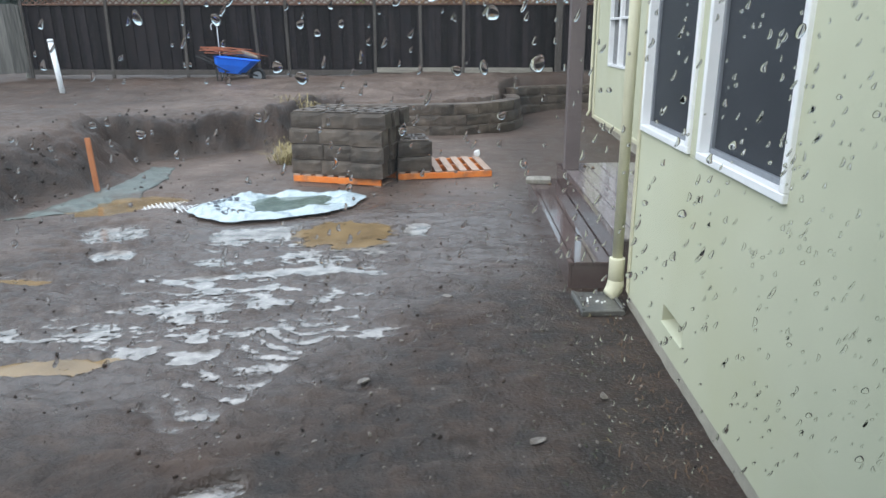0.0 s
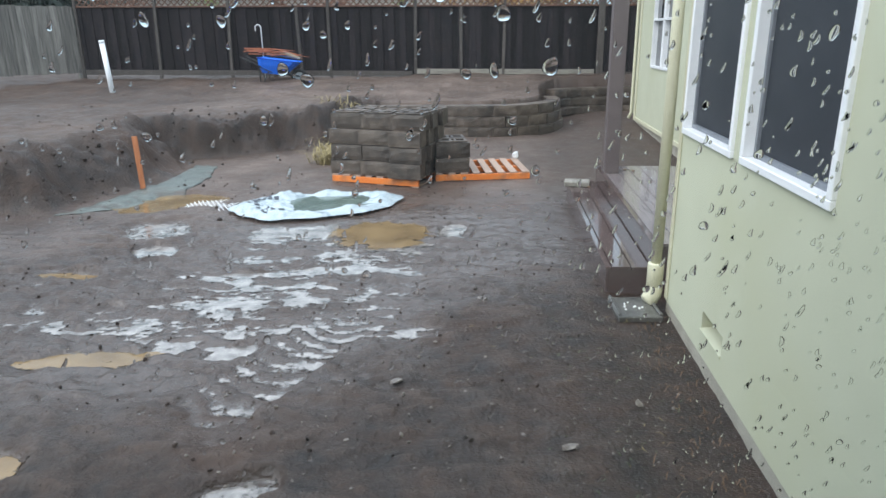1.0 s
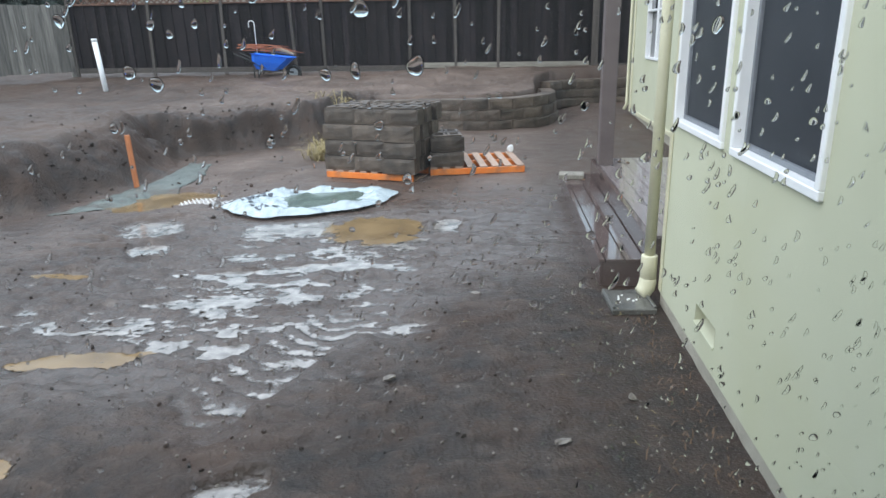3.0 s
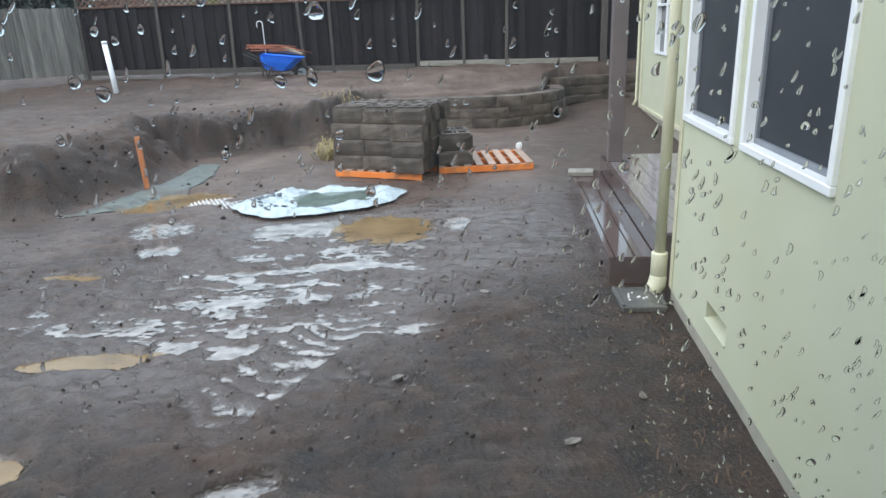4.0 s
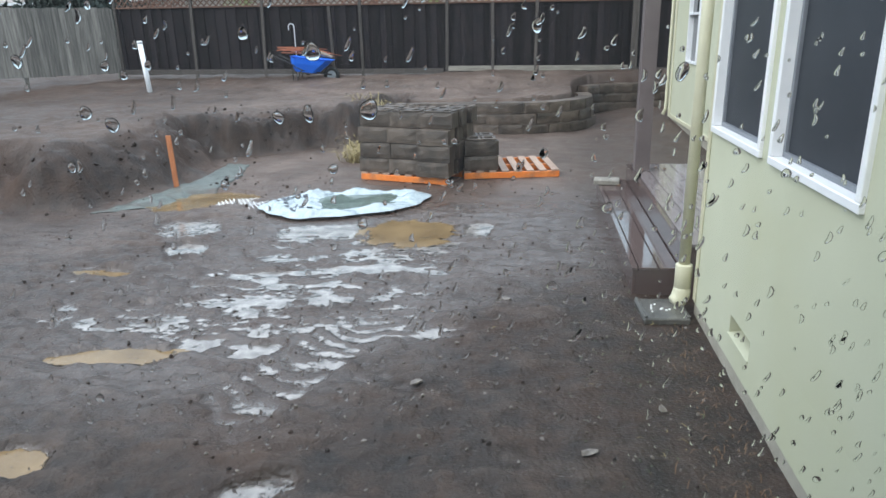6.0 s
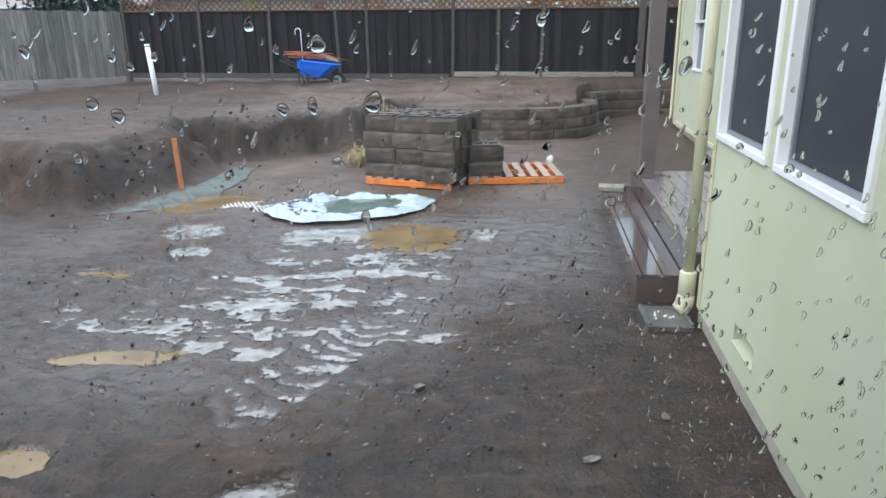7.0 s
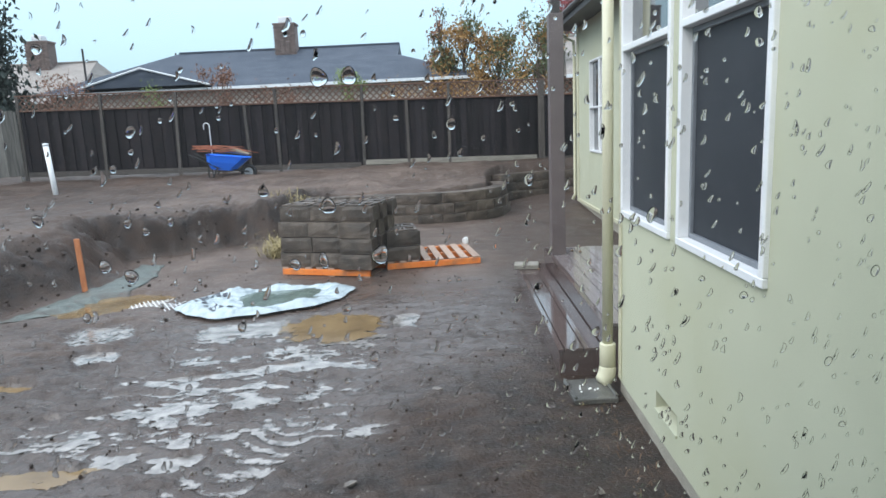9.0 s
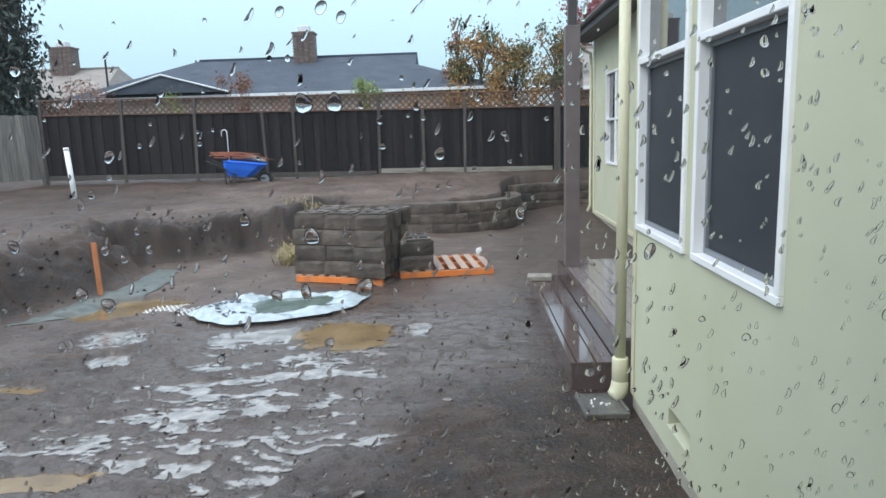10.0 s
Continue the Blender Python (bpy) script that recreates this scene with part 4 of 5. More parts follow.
for base, x, y in ((P2, 0.60, 0.98), (P2, -0.12, 0.98)):
    bm = bmesh.new()
    bmesh.ops.create_icosphere(bm, subdivisions=2, radius=0.05, matrix=Matrix.Diagonal((1, 0.5, 1.1, 1)))
    for q in bm.verts:
        q.co *= 1 + 0.3 * noise.noise(q.co * 30)
    ob = tagged(part("plastic_scrap", bm, VINYL), "crumpled white plastic scrap on the pallet", "plastic scrap", "plastic scraps")
    ob.matrix_basis = base @ pose(x, y, 0.165)


# ---- sack of rainwater ----
sack = thing("sack", pose(-2.07, 7.38, 0.0, 0, 0, 21), "flat white woven sack with dark rainwater pooled in it", "sack")


def sheet_z(x, y, f):
    """Height of the crumpled sheet: a raised rim, a dry hump at one end, folds all over."""
    rim = (0.050 + 0.020 * math.sin(6 * math.atan2(y, x) + 1)) * math.exp(-((f - 0.80) / 0.13) ** 2)
    hump = 0.045 * float(smoothstep(np.array((-x - 0.18) / 0.25))) * (1 - f ** 4)
    fold = noise.noise(Vector((x * 5, y * 8, 0.3))) * 0.030 + abs(noise.noise(Vector((x * 9, y * 15, 4.0)))) * 0.036 + noise.noise(Vector((x * 24, y * 30, 9.0))) * 0.008
    return max(0.004, 0.010 + rim + hump + fold * float(smoothstep(np.array((max(f, -1.4 * x + 0.1) - 0.36) / 0.35))) * (1 - 0.8 * f ** 8))


bm = bmesh.new()
NR, NA = 30, 140
rings = []
for i in range(NR + 1):
    f = i / NR
    ring = []
    for k in range(NA):
        a = math.tau * k / NA
        wob = 1 + 0.035 * math.sin(3 * a + 0.7) + 0.035 * math.sin(5 * a) + 0.02 * math.sin(11 * a + 1) + 0.05 * math.cos(2 * a)
        rx, ry = 0.93 * wob, 0.60 * wob
        x, y = f * rx * math.cos(a), f * ry * math.sin(a)
        ring.append(bm.verts.new((x, y, sheet_z(x, y, f))))
    rings.append(ring)
for r0, r1 in zip(rings, rings[1:]):
    for k in range(NA):
        bm.faces.new((r0[k], r0[(k + 1) % NA], r1[(k + 1) % NA], r1[k]))
part("sheet", bm, BAG, sack, "crumpled white woven plastic", smooth=True).location = (0, 0, 0.012)
bm = bmesh.new()
vs = [bm.verts.new((0.16 + (0.56 + 0.03 * math.sin(3 * a)) * math.cos(a), 0.02 + 0.44 * math.sin(a), 0.042)) for a in (math.tau * k / 48 for k in range(48))]
bm.faces.new(vs)
part("pooled_water", bm, BAG_WATER, sack, "dark green-grey rainwater")
for k in range(11):
    # a ring of worn printing, piece by piece
    bm = bmesh.new()
    rows = []
    for q in range(4):
        a = radians(75 + 20 * k + 4.6 * q)
        edge = []
        for m in (0.80, 1.0 + 0.12 * (k % 3)):
            qx, qy = -0.47 + 0.24 * m * math.cos(a), 0.01 + 0.33 * m * math.sin(a)
            edge.append(bm.verts.new((qx, qy, 0.022 + sheet_z(qx, qy, math.hypot(qx / 0.93, qy / 0.60)))))
        rows.append(edge)
    for p, q in zip(rows, rows[1:]):
        bm.faces.new((p[0], p[1], q[1], q[0]))
    ob = part("print", bm, INK, sack, "dark unreadable printed mark")
    ob.modifiers.new("thickness", "SOLIDIFY").thickness = 0.002

# filter fabric at the foot of the bank: a narrow tip, then a widening strip
bm = bmesh.new()
prev = None
MARKS = (0, 0.15, 0.35, 0.55, 0.75, 1)
for i in range(70):
    f = i / 69
    in_x, in_y = np.interp(f, MARKS, (-4.85, -4.70, -4.60, -4.52, -4.48, -4.62)), np.interp(f, MARKS, (6.75, 7.15, 7.70, 8.25, 8.85, 9.80))
    out_x, out_y = np.interp(f, MARKS, (-4.72, -4.22, -3.98, -3.93, -4.00, -4.26)), np.interp(f, MARKS, (6.80, 7.02, 7.52, 8.15, 8.95, 9.76))
    row = []
    for j in range(12):
        k = j / 11 * (1 + 0.10 * noise.noise(Vector((i * 0.17, 0, 1))))
        x, y = float(in_x + (out_x - in_x) * k), float(in_y + (out_y - in_y) * k)
        row.append(bm.verts.new((x, y, min(gz(x, y), 0.16) + 0.008 + 0.006 * math.sin(i * 0.9 + j * 1.3))))
    if prev:
        for j in range(11):
            bm.faces.new((prev[j], prev[j + 1], row[j + 1], row[j]))
    prev = row
ob = part("filter_fabric", bm, FABRIC, smooth=True)
tagged(ob, "teal-grey filter fabric strip along the foot of the bank", "fabric")
sol = ob.modifiers.new("thickness", "SOLIDIFY")
sol.thickness = 0.006


# ---- wheelbarrow, stakes and poles ----
wz = gz(-5.15, 15.75)
wb = thing("wheelbarrow", pose(-5.14, 15.75, wz - 0.07, 0, 7, 8), "blue plastic wheelbarrow filled with branches", "wheelbarrow")
bm = bmesh.new()
rows = []
for z, x0, x1, y in ((0.20, -0.36, 0.16, 0.20), (0.38, -0.45, 0.34, 0.29), (0.52, -0.46, 0.48, 0.33), (0.535, -0.49, 0.51, 0.36), (0.51, -0.44, 0.45, 0.31), (0.41, -0.37, 0.33, 0.25), (0.30, -0.28, 0.18, 0.15)):
    rows.append([bm.verts.new(p) for p in ((x0, -y * 0.8, z), (x0 + 0.08, -y, z), (x1 - 0.12, -y, z), (x1, -y * 0.55, z), (x1, y * 0.55, z), (x1 - 0.12, y, z), (x0 + 0.08, y, z), (x0, y * 0.8, z))])
for r0, r1 in zip(rows, rows[1:]):
    for k in range(8):
        bm.faces.new((r0[k], r0[(k + 1) % 8], r1[(k + 1) % 8], r1[k]))
bm.faces.new(rows[0][::-1]), bm.faces.new(rows[-1])
bmesh.ops.recalc_face_normals(bm, faces=bm.faces)
part("tub", bm, BLUE, wb, "bright blue plastic tub")
wheel = part("wheel", tube_bm([(0, -0.03, 0), (0, 0.03, 0)], 0.10, 14), STEEL, wb, "grey rim")
wheel.location = (0.46, 0, 0.19)
bm = bmesh.new()
loop = [(0.15 * math.cos(math.tau * k / 20), 0, 0.15 * math.sin(math.tau * k / 20)) for k in range(21)]
tube(bm, loop, 0.04, 8, cap=False)
part("tyre", bm, RUBBER, wheel, "black rubber tyre", smooth=True)
for s in (-1, 1):
    part("handle", tube_bm([(0.48, s * 0.07, 0.2), (-0.2, s * 0.22, 0.25), (-0.55, s * 0.27, 0.40), (-0.85, s * 0.29, 0.50)], 0.018, 8), RUBBER, wb)
    part("leg", tube_bm([(-0.20, s * 0.22, 0.26), (-0.30, s * 0.22, 0.01), (-0.38, s * 0.22, 0.01), (-0.42, s * 0.24, 0.30)], 0.015, 8), RUBBER, wb)
heap = part("branch_pile", tube_bm([(-0.3, -0.05, 0.62), (0.1, 0.02, 0.66), (0.45, 0.0, 0.60)], [0.04, 0.07, 0.03], 9), DEBRIS)
heap.matrix_basis = wb.matrix_basis.copy()
tagged(heap, "tan heap of garden cuttings in the wheelbarrow", "cuttings")
rng = random.Random(8)
for k in range(14):
    x0 = rng.uniform(-0.85, -0.1)
    ln = rng.uniform(0.5, 1.2)
    y0, y1, z0 = rng.uniform(-0.25, 0.1), rng.uniform(-0.25, 0.2), rng.uniform(0.60, 0.72)
    st = part("branch", tube_bm([(x0, y0, z0 - 0.02), (x0 + ln * 0.5, (y0 + y1) / 2, z0 + rng.uniform(0, 0.06)), (x0 + ln, y1, z0 + rng.uniform(-0.03, 0.08))], [0.014, 0.012, 0.005], 6), RED_STICK)
    st.matrix_basis = wb.matrix_basis.copy()
    tagged(st, "red-brown cut branch lying across the wheelbarrow", "branch", "branches in the wheelbarrow")
hook = thing("shepherd_hook", pose(-5.62, 16.2, gz(-5.62, 16.2)), "pale metal shepherd's hook stuck in the ground", "garden hook")
pts = [(0, 0, -0.1), (0, 0, 1.18)] + [(-0.07 + 0.07 * math.cos(a), 0, 1.18 + 0.07 * math.sin(a)) for a in (radians(25 * k) for k in range(1, 9))] + [(-0.135, 0, 1.10)]
part("rod", tube_bm(pts, 0.011, 8), VINYL, hook, smooth=True)
pz = gz(-8.52, 14.5)
pvc = thing("standpipe", pose(-8.52, 14.5, pz, 0, -3.5, 0), "leaning white plastic standpipe in the dirt", "pipe")
part("pipe", tube_bm([(0, 0, -0.2), (0, 0, 1.06)], 0.055, 16), PVC, pvc, smooth=True)
part("cap", tube_bm([(0, 0, 1.04), (0, 0, 1.09), (0, 0, 1.10)], [0.060, 0.060, 0.05], 16), PVC, pvc, smooth=True)
stk = thing("survey_stake", pose(-4.56, 8.14, gz(-4.56, 8.14), 0, -1.2, 8), "orange-brown wooden stake driven into the mud", "stake")
bm = box_bm(-0.032, 0.032, -0.012, 0.012, -0.15, 0.71 - max(0, gz(-4.56, 8.14)), 0.002)
part("shaft", bm, STAKE, stk)


# ---- beyond the fence ----
def far_house(name, label, x0, x1, y0, y1, eave_z, ridge_z, inset, wall_m, roof_m, inset_east=None, gablet=0.0):
    h = thing(name, pose(0, 0, 0), label, "house")
    part("wall", box_bm(x0 + 0.5, x1 - 0.5, y0 + 0.5, y1 - 0.5, 0.5, eave_z), wall_m, h)
    bm = bmesh.new()
    ym = (y0 + y1) / 2
    east_in = inset if inset_east is None else inset_east
    lo = [bm.verts.new(p) for p in ((x0, y0, eave_z), (x1, y0, eave_z), (x1, y1, eave_z), (x0, y1, eave_z))]
    hi = [bm.verts.new(p) for p in ((x0 + inset, ym, ridge_z), (x1 - east_in, ym, ridge_z))]
    for f in ((lo[0], lo[1], hi[1], hi[0]), (lo[1], lo[2], hi[1]), (lo[2], lo[3], hi[0], hi[1]), (lo[3], lo[0], hi[0]), (lo[3], lo[2], lo[1], lo[0])):
        bm.faces.new(f)
    bmesh.ops.recalc_face_normals(bm, faces=bm.faces)
    part("roof", bm, roof_m, h)
    if gablet:
        # a small upright gable where the ridge runs out over the hip
        gx = x1 - east_in + gablet
        gz_low = eave_z + (x1 - gx) * (ridge_z - eave_z) / east_in
        gy = (ridge_z - gz_low) * (ym - y0) / (ridge_z - eave_z)
        bm = bmesh.new()
        a, b, c, d = [bm.verts.new(p) for p in ((x1 - east_in, ym, ridge_z + 0.01), (gx, ym, ridge_z + 0.01), (gx, ym - gy, gz_low), (gx, ym + gy, gz_low))]
        for f in ((a, c, b), (a, b, d), (b, c, d), (a, d, c)):
            bm.faces.new(f)
        bmesh.ops.recalc_face_normals(bm, faces=bm.faces)
        part("gablet", bm, roof_m, h)
    part("fascia", box_bm(x0 - 0.03, x1 + 0.03, y0 - 0.06, y0 - 0.005, eave_z - 0.10, eave_z + 0.03, 0.005), FASCIA, h, "pale gutter and fascia")
    part("ridge_cap", box_bm(x0 + inset, x1 - east_in + gablet, ym - 0.12, ym + 0.12, ridge_z - 0.04, ridge_z + 0.06, 0.01), roof_m, h)
    n = 4
    for k in range(n):
        x = x0 + (x1 - x0) * (k + 0.5) / n
        wd = part("window", box_bm(x - 0.7, x + 0.7, y0 + 0.46, y0 + 0.499, 1.6, 2.9, 0.01), VINYL, h)
        part("pane", box_bm(x - 0.62, x + 0.62, y0 + 0.44, y0 + 0.459, 1.68, 2.82), PANE, wd)
    return h


def chimney(parent, x, y, w, z0, z1):
    c = part("chimney", box_bm(x - w / 2 + 0.03, x + w / 2 - 0.03, y - 0.4, y + 0.4, z0, z1), BRICK, parent, "brick chimney with a pale pot")
    bm = box_bm(-0.115, 0.115, -0.05, 0.05, 0, 0.062, 0.006)
    me = bpy.data.meshes.new("brick")
    bm.to_mesh(me)
    bm.free()
    me.materials.append(BRICK)
    j, z = 0, z0
    while z < z1 - 0.07:
        n = int(w / 0.245)
        for i in range(n):
            share("brick", me, c, pose(x - w / 2 + (i + 0.5) * w / n + (0.03 if j % 2 else -0.03), y - 0.39, z))
        z += 0.075
        j += 1
    part("cap", box_bm(x - w / 2 - 0.03, x + w / 2 + 0.03, y - 0.45, y + 0.45, z1, z1 + 0.10, 0.02), BRICK, c)
    part("pot", box_bm(x - 0.3, x + 0.3, y - 0.25, y + 0.25, z1 + 0.12, z1 + 0.42, 0.03), FASCIA, c, "pale chimney pot")


far = far_house("neighbour_house", "grey single-storey house with a blue-grey hipped shingle roof", -18.4, 1.9, 30.5, 40.5, 3.95, 6.05, 4.9, FAR_WALL, SHINGLE, 6.1, 2.0)
chimney(far, -7.85, 35.0, 1.08, 4.4, 7.10)
bm = bmesh.new()
vs = [bm.verts.new(p) for p in ((-16.2, 30.2, 4.10), (-10.4, 30.2, 4.10), (-13.3, 30.2, 4.85), (-16.2, 35.5, 4.10), (-10.4, 35.5, 4.10), (-13.3, 35.5, 4.85))]
for f in ((0, 1, 2), (0, 2, 5, 3), (1, 4, 5, 2), (3, 5, 4)):
    bm.faces.new([vs[k] for k in f])
bmesh.ops.recalc_face_normals(bm, faces=bm.faces)
part("cross_gable", bm, SHINGLE, far)
for p, q in (((-16.3, 30.15, 4.08), (-13.3, 30.15, 4.9)), ((-13.3, 30.15, 4.9), (-10.3, 30.15, 4.08))):
    part("barge_board", tube_bm([p, q], 0.045, 6), FASCIA, far, "pale barge board")
west = far_house("neighbour_house", "tan-roofed house behind the fence corner", -36.0, -18.6, 34.0, 44.0, 3.9, 6.25, 1.0, FAR_WALL, TAN_SHINGLE)
chimney(west, -22.4, 38.5, 1.3, 4.6, 7.3)
east = far_house("neighbour_house", "grey house half hidden by the porch post", 4.9, 15, 27.5, 36.0, 3.6, 5.6, 0.6, FAR_WALL, TAN_SHINGLE)
for x, y, z0, z1 in ((-17.2, 33, 3.9, 6.2), (-14.7, 38, 3.9, 6.4)):
    ob = part("vent_pipe", tube_bm([(x, y, z0), (x, y, z1)], 0.05, 8), DARK_TRIM)
    tagged(ob, "thin dark roof vent pipe", "pipe")


def leaf_cloud(name, parent, material, blobs, count, size, seed, squash=1.0):
    """Crown of many small bent leaf clumps scattered through uneven blobs (x, y, z, r)."""
    r = random.Random(seed)
    co, fa = [], []
    weights = [b[3] ** 2 for b in blobs]
    for _ in range(count):
        bx, by, bz, br = r.choices(blobs, weights)[0]
        d = Vector((r.gauss(0, 1), r.gauss(0, 1), r.gauss(0, 1))) * br * 0.55
        c = Vector((bx, by, bz)) + Vector((d.x, d.y, d.z * squash))
        q = Euler((r.uniform(0, 6.3), r.uniform(0, 6.3), r.uniform(0, 6.3))).to_matrix()
        s = size * r.uniform(0.5, 1.3)
        k = len(co)
        for p in ((-1, 0, 0), (-0.2, 0.45, 0.1), (0.9, 0.1, -0.05), (-0.1, -0.4, 0.12)):
            co.append(c + q @ (Vector(p) * s))
        fa += [(k, k + 1, k + 3), (k + 1, k + 2, k + 3)]
    me = bpy.data.meshes.new(name)
    me.from_pydata([tuple(c) for c in co], [], fa)
    me.materials.append(material)
    ob = new(name, me)
    ob.parent = parent
    return ob


def tree(label, x, y, z0, tall, spread, materials, seed, leaf=0.16, count=2600, slim=1.0, bare=0.0):
    r = random.Random(seed)
    t = thing("tree", pose(x, y, z0), label, "tree")
    bm = bmesh.new()
    tube(bm, [(0, 0, -0.2), (0.05, 0, tall * 0.3), (-0.04, 0.05, tall * 0.6), (0.0, 0, tall * 0.92)], [tall * 0.022, tall * 0.017, tall * 0.011, tall * 0.003], 8)
    blobs = []
    for k in range(20):
        h = tall * r.uniform(0.28, 0.85)
        a = r.uniform(0, 6.3)
        reach = spread * r.uniform(0.35, 1.0) * (1 - 0.55 * (h / tall))
        tip = Vector((reach * math.cos(a), reach * math.sin(a), h + tall * 0.13))
        tube(bm, [(0, 0, h * 0.85), tip * 0.5 + Vector((0, 0, h * 0.45)), tip], [tall * 0.009, tall * 0.006, tall * 0.002], 5)
        blobs.append((tip.x, tip.y, tip.z, spread * r.uniform(0.14, 0.32)))
    blobs.append((0, 0, tall * 0.88, spread * 0.3))
    part("trunk", bm, BARK, t)
    for i, m in enumerate(materials):
        leaf_cloud("crown", t, m, blobs[i::len(materials)] + blobs[:3], count // len(materials), leaf, seed + i, 1.2)
    return t


tree("slender bare-topped autumn tree with red-brown leaves", -0.1, 31.6, 0.9, 6.1, 0.9, (LEAF_RUST, LEAF_GREEN), 12, 0.08, 1500)
tree("autumn tree with gold and green leaves", 0.95, 31, 0.9, 5.5, 1.8, (LEAF_GOLD, LEAF_GREEN, LEAF_GOLD), 1, 0.09, 6000)
tree("autumn tree with gold-brown leaves", 2.4, 30, 0.9, 4.6, 1.7, (LEAF_GOLD, LEAF_GREEN), 2, 0.085, 4200)
tree("thin green-gold tree beyond the fence", 4.0, 29.0, 0.9, 5.4, 1.5, (LEAF_GREEN, LEAF_GOLD), 3, 0.085, 3600)
tree("red-leaved tree beyond the fence", 6.1, 34, 0.9, 7.4, 1.7, (LEAF_RED,), 4, 0.09, 3500)
for k, (bx, by, top, wide, m, label) in enumerate((
        (-12.1, 22.0, 3.9, 1.1, LEAF_RUST, "bare rust-brown shrub behind the fence"), (-9.4, 22, 3.55, 0.9, LEAF_LIME, "lime-green shrub behind the fence"),
        (-7.2, 22, 4.1, 0.75, LEAF_RUST, "rust-brown shrub behind the fence"), (-2.9, 22, 3.75, 0.7, LEAF_LIME, "yellow-green shrub behind the fence"),
        (-4.9, 21, 3.2, 1.3, LEAF_RUST, "rust-brown hedge plant behind the fence"), (-0.6, 20.5, 3.1, 1.5, LEAF_GOLD, "golden shrub behind the lattice"),
        (1.6, 20.5, 3.2, 1.4, LEAF_GOLD, "golden shrub behind the lattice"))):
    s = thing("shrub", pose(bx, by, 0.95), label, "shrub", "shrubs behind the fence")
    bm = bmesh.new()
    r = random.Random(k + 30)
    blobs = []
    for q in range(9):
        a, reach = r.uniform(0, 6.3), wide * r.uniform(0.2, 0.7)
        tip = Vector((reach * math.cos(a), reach * math.sin(a), (top - 0.95) * r.uniform(0.6, 1.0)))
        tube(bm, [(0, 0, -0.1), tip * 0.5 + Vector((0, 0, 0.3)), tip], [0.03, 0.02, 0.005], 5)
        blobs.append((tip.x, tip.y, tip.z - 0.15, wide * 0.28))
    part("stems", bm, BARK, s)
    leaf_cloud("foliage", s, m, blobs, 1300, 0.045, k + 40)
cy = thing("cypress", pose(-19.3, 29, 0.9), "tall dark green cypress at the fence corner", "tree")
part("trunk", tube_bm([(0, 0, -0.2), (0, 0, 5), (0, 0, 10)], [0.2, 0.13, 0.03], 8), BARK, cy)
r = random.Random(77)
leaf_cloud("crown", cy, LEAF_CYPRESS, [(r.uniform(-0.5, 0.5), r.uniform(-0.5, 0.5), 1.0 + 0.42 * k, 1.15 - 0.035 * k + r.uniform(-0.15, 0.2)) for k in range(23)], 9000, 0.16, 9)
r = random.Random(78)
cy2 = thing("cypress", pose(-21.8, 30, 0.9), "tall dark green cypress at the fence corner", "tree")
part("trunk", tube_bm([(0, 0, -0.2), (0, 0, 5), (0, 0, 10)], [0.2, 0.13, 0.03], 8), BARK, cy2)
leaf_cloud("crown", cy2, LEAF_CYPRESS, [(r.uniform(-0.5, 0.5), r.uniform(-0.5, 0.5), 1.0 + 0.42 * k, 1.3 - 0.035 * k + r.uniform(-0.15, 0.2)) for k in range(23)], 7000, 0.17, 10)


# ---- plants and litter ----
def blades(name, label, spots, material, category, tall, lean, seed, thick=0.004):
    """A clump of thin bent blades as one mesh."""
    r = random.Random(seed)
    co, fa = [], []
    for x, y, n, spread in spots:
        base = gz(x, y)
        for _ in range(n):
            bx, by = x + r.gauss(0, spread), y + r.gauss(0, spread)
            bz = base - 0.01
            h = tall * r.uniform(0.4, 1.2)
            a = r.uniform(0, 6.3)
            dx, dy = math.cos(a) * lean * h, math.sin(a) * lean * h
            px, py = -math.sin(a) * thick, math.cos(a) * thick
            k = len(co)
            co += [(bx - px, by - py, bz), (bx + px, by + py, bz), (bx + dx * 0.4 + px, by + dy * 0.4 + py, bz + h * 0.7), (bx + dx * 0.4 - px, by + dy * 0.4 - py, bz + h * 0.7), (bx + dx, by + dy, bz + h * (1 - 0.3 * lean))]
            fa += [(k, k + 1, k + 2, k + 3), (k + 3, k + 2, k + 4)]
    me = bpy.data.meshes.new(name)
    me.from_pydata(co, [], fa)
    me.materials.append(material)
    return tagged(new(name, me), label, category, kind="stuff")


blades("dry_grass", "yellow dry grass tufts behind the stacked blocks", [(-2.6, 10.0, 160, 0.10), (-2.65, 10.6, 160, 0.15), (-2.75, 11.6, 200, 0.2)], STRAW, "grass", 0.26, 1.1, 1, 0.007)
blades("dry_grass", "pale straw heap on the terrace edge behind the blocks", [(-2.9, 12.5, 40, 0.2), (-2.6, 12.7, 60, 0.2), (-3.15, 12.6, 20, 0.15), (-2.3, 12.9, 20, 0.15)], STRAW, "grass", 0.21, 1.7, 4, 0.006)
blades("straw_bits", "loose straw bits trodden into the mud", [(0.2 + 0.13 * (k % 6), 2.3 + 0.22 * k, 5, 0.25) for k in range(12)], STRAW, "straw", 0.016, 3.0, 6, 0.002)
blades("dead_weeds", "brown dead weeds along the foot of the wall", [(1.0, 2.6 + 0.25 * k, 26, 0.07) for k in range(8)] + [(0.7, 2.4, 30, 0.15)], DEAD, "weeds", 0.05, 1.0, 2, 0.0025)
blades("green_weeds", "sparse small green weeds in the mud", [(0.55, 3.6, 60, 0.2), (0.35, 2.5, 50, 0.25), (0.6, 4.4, 30, 0.2)], WEED, "weeds", 0.022, 1.2, 3, 0.0025)


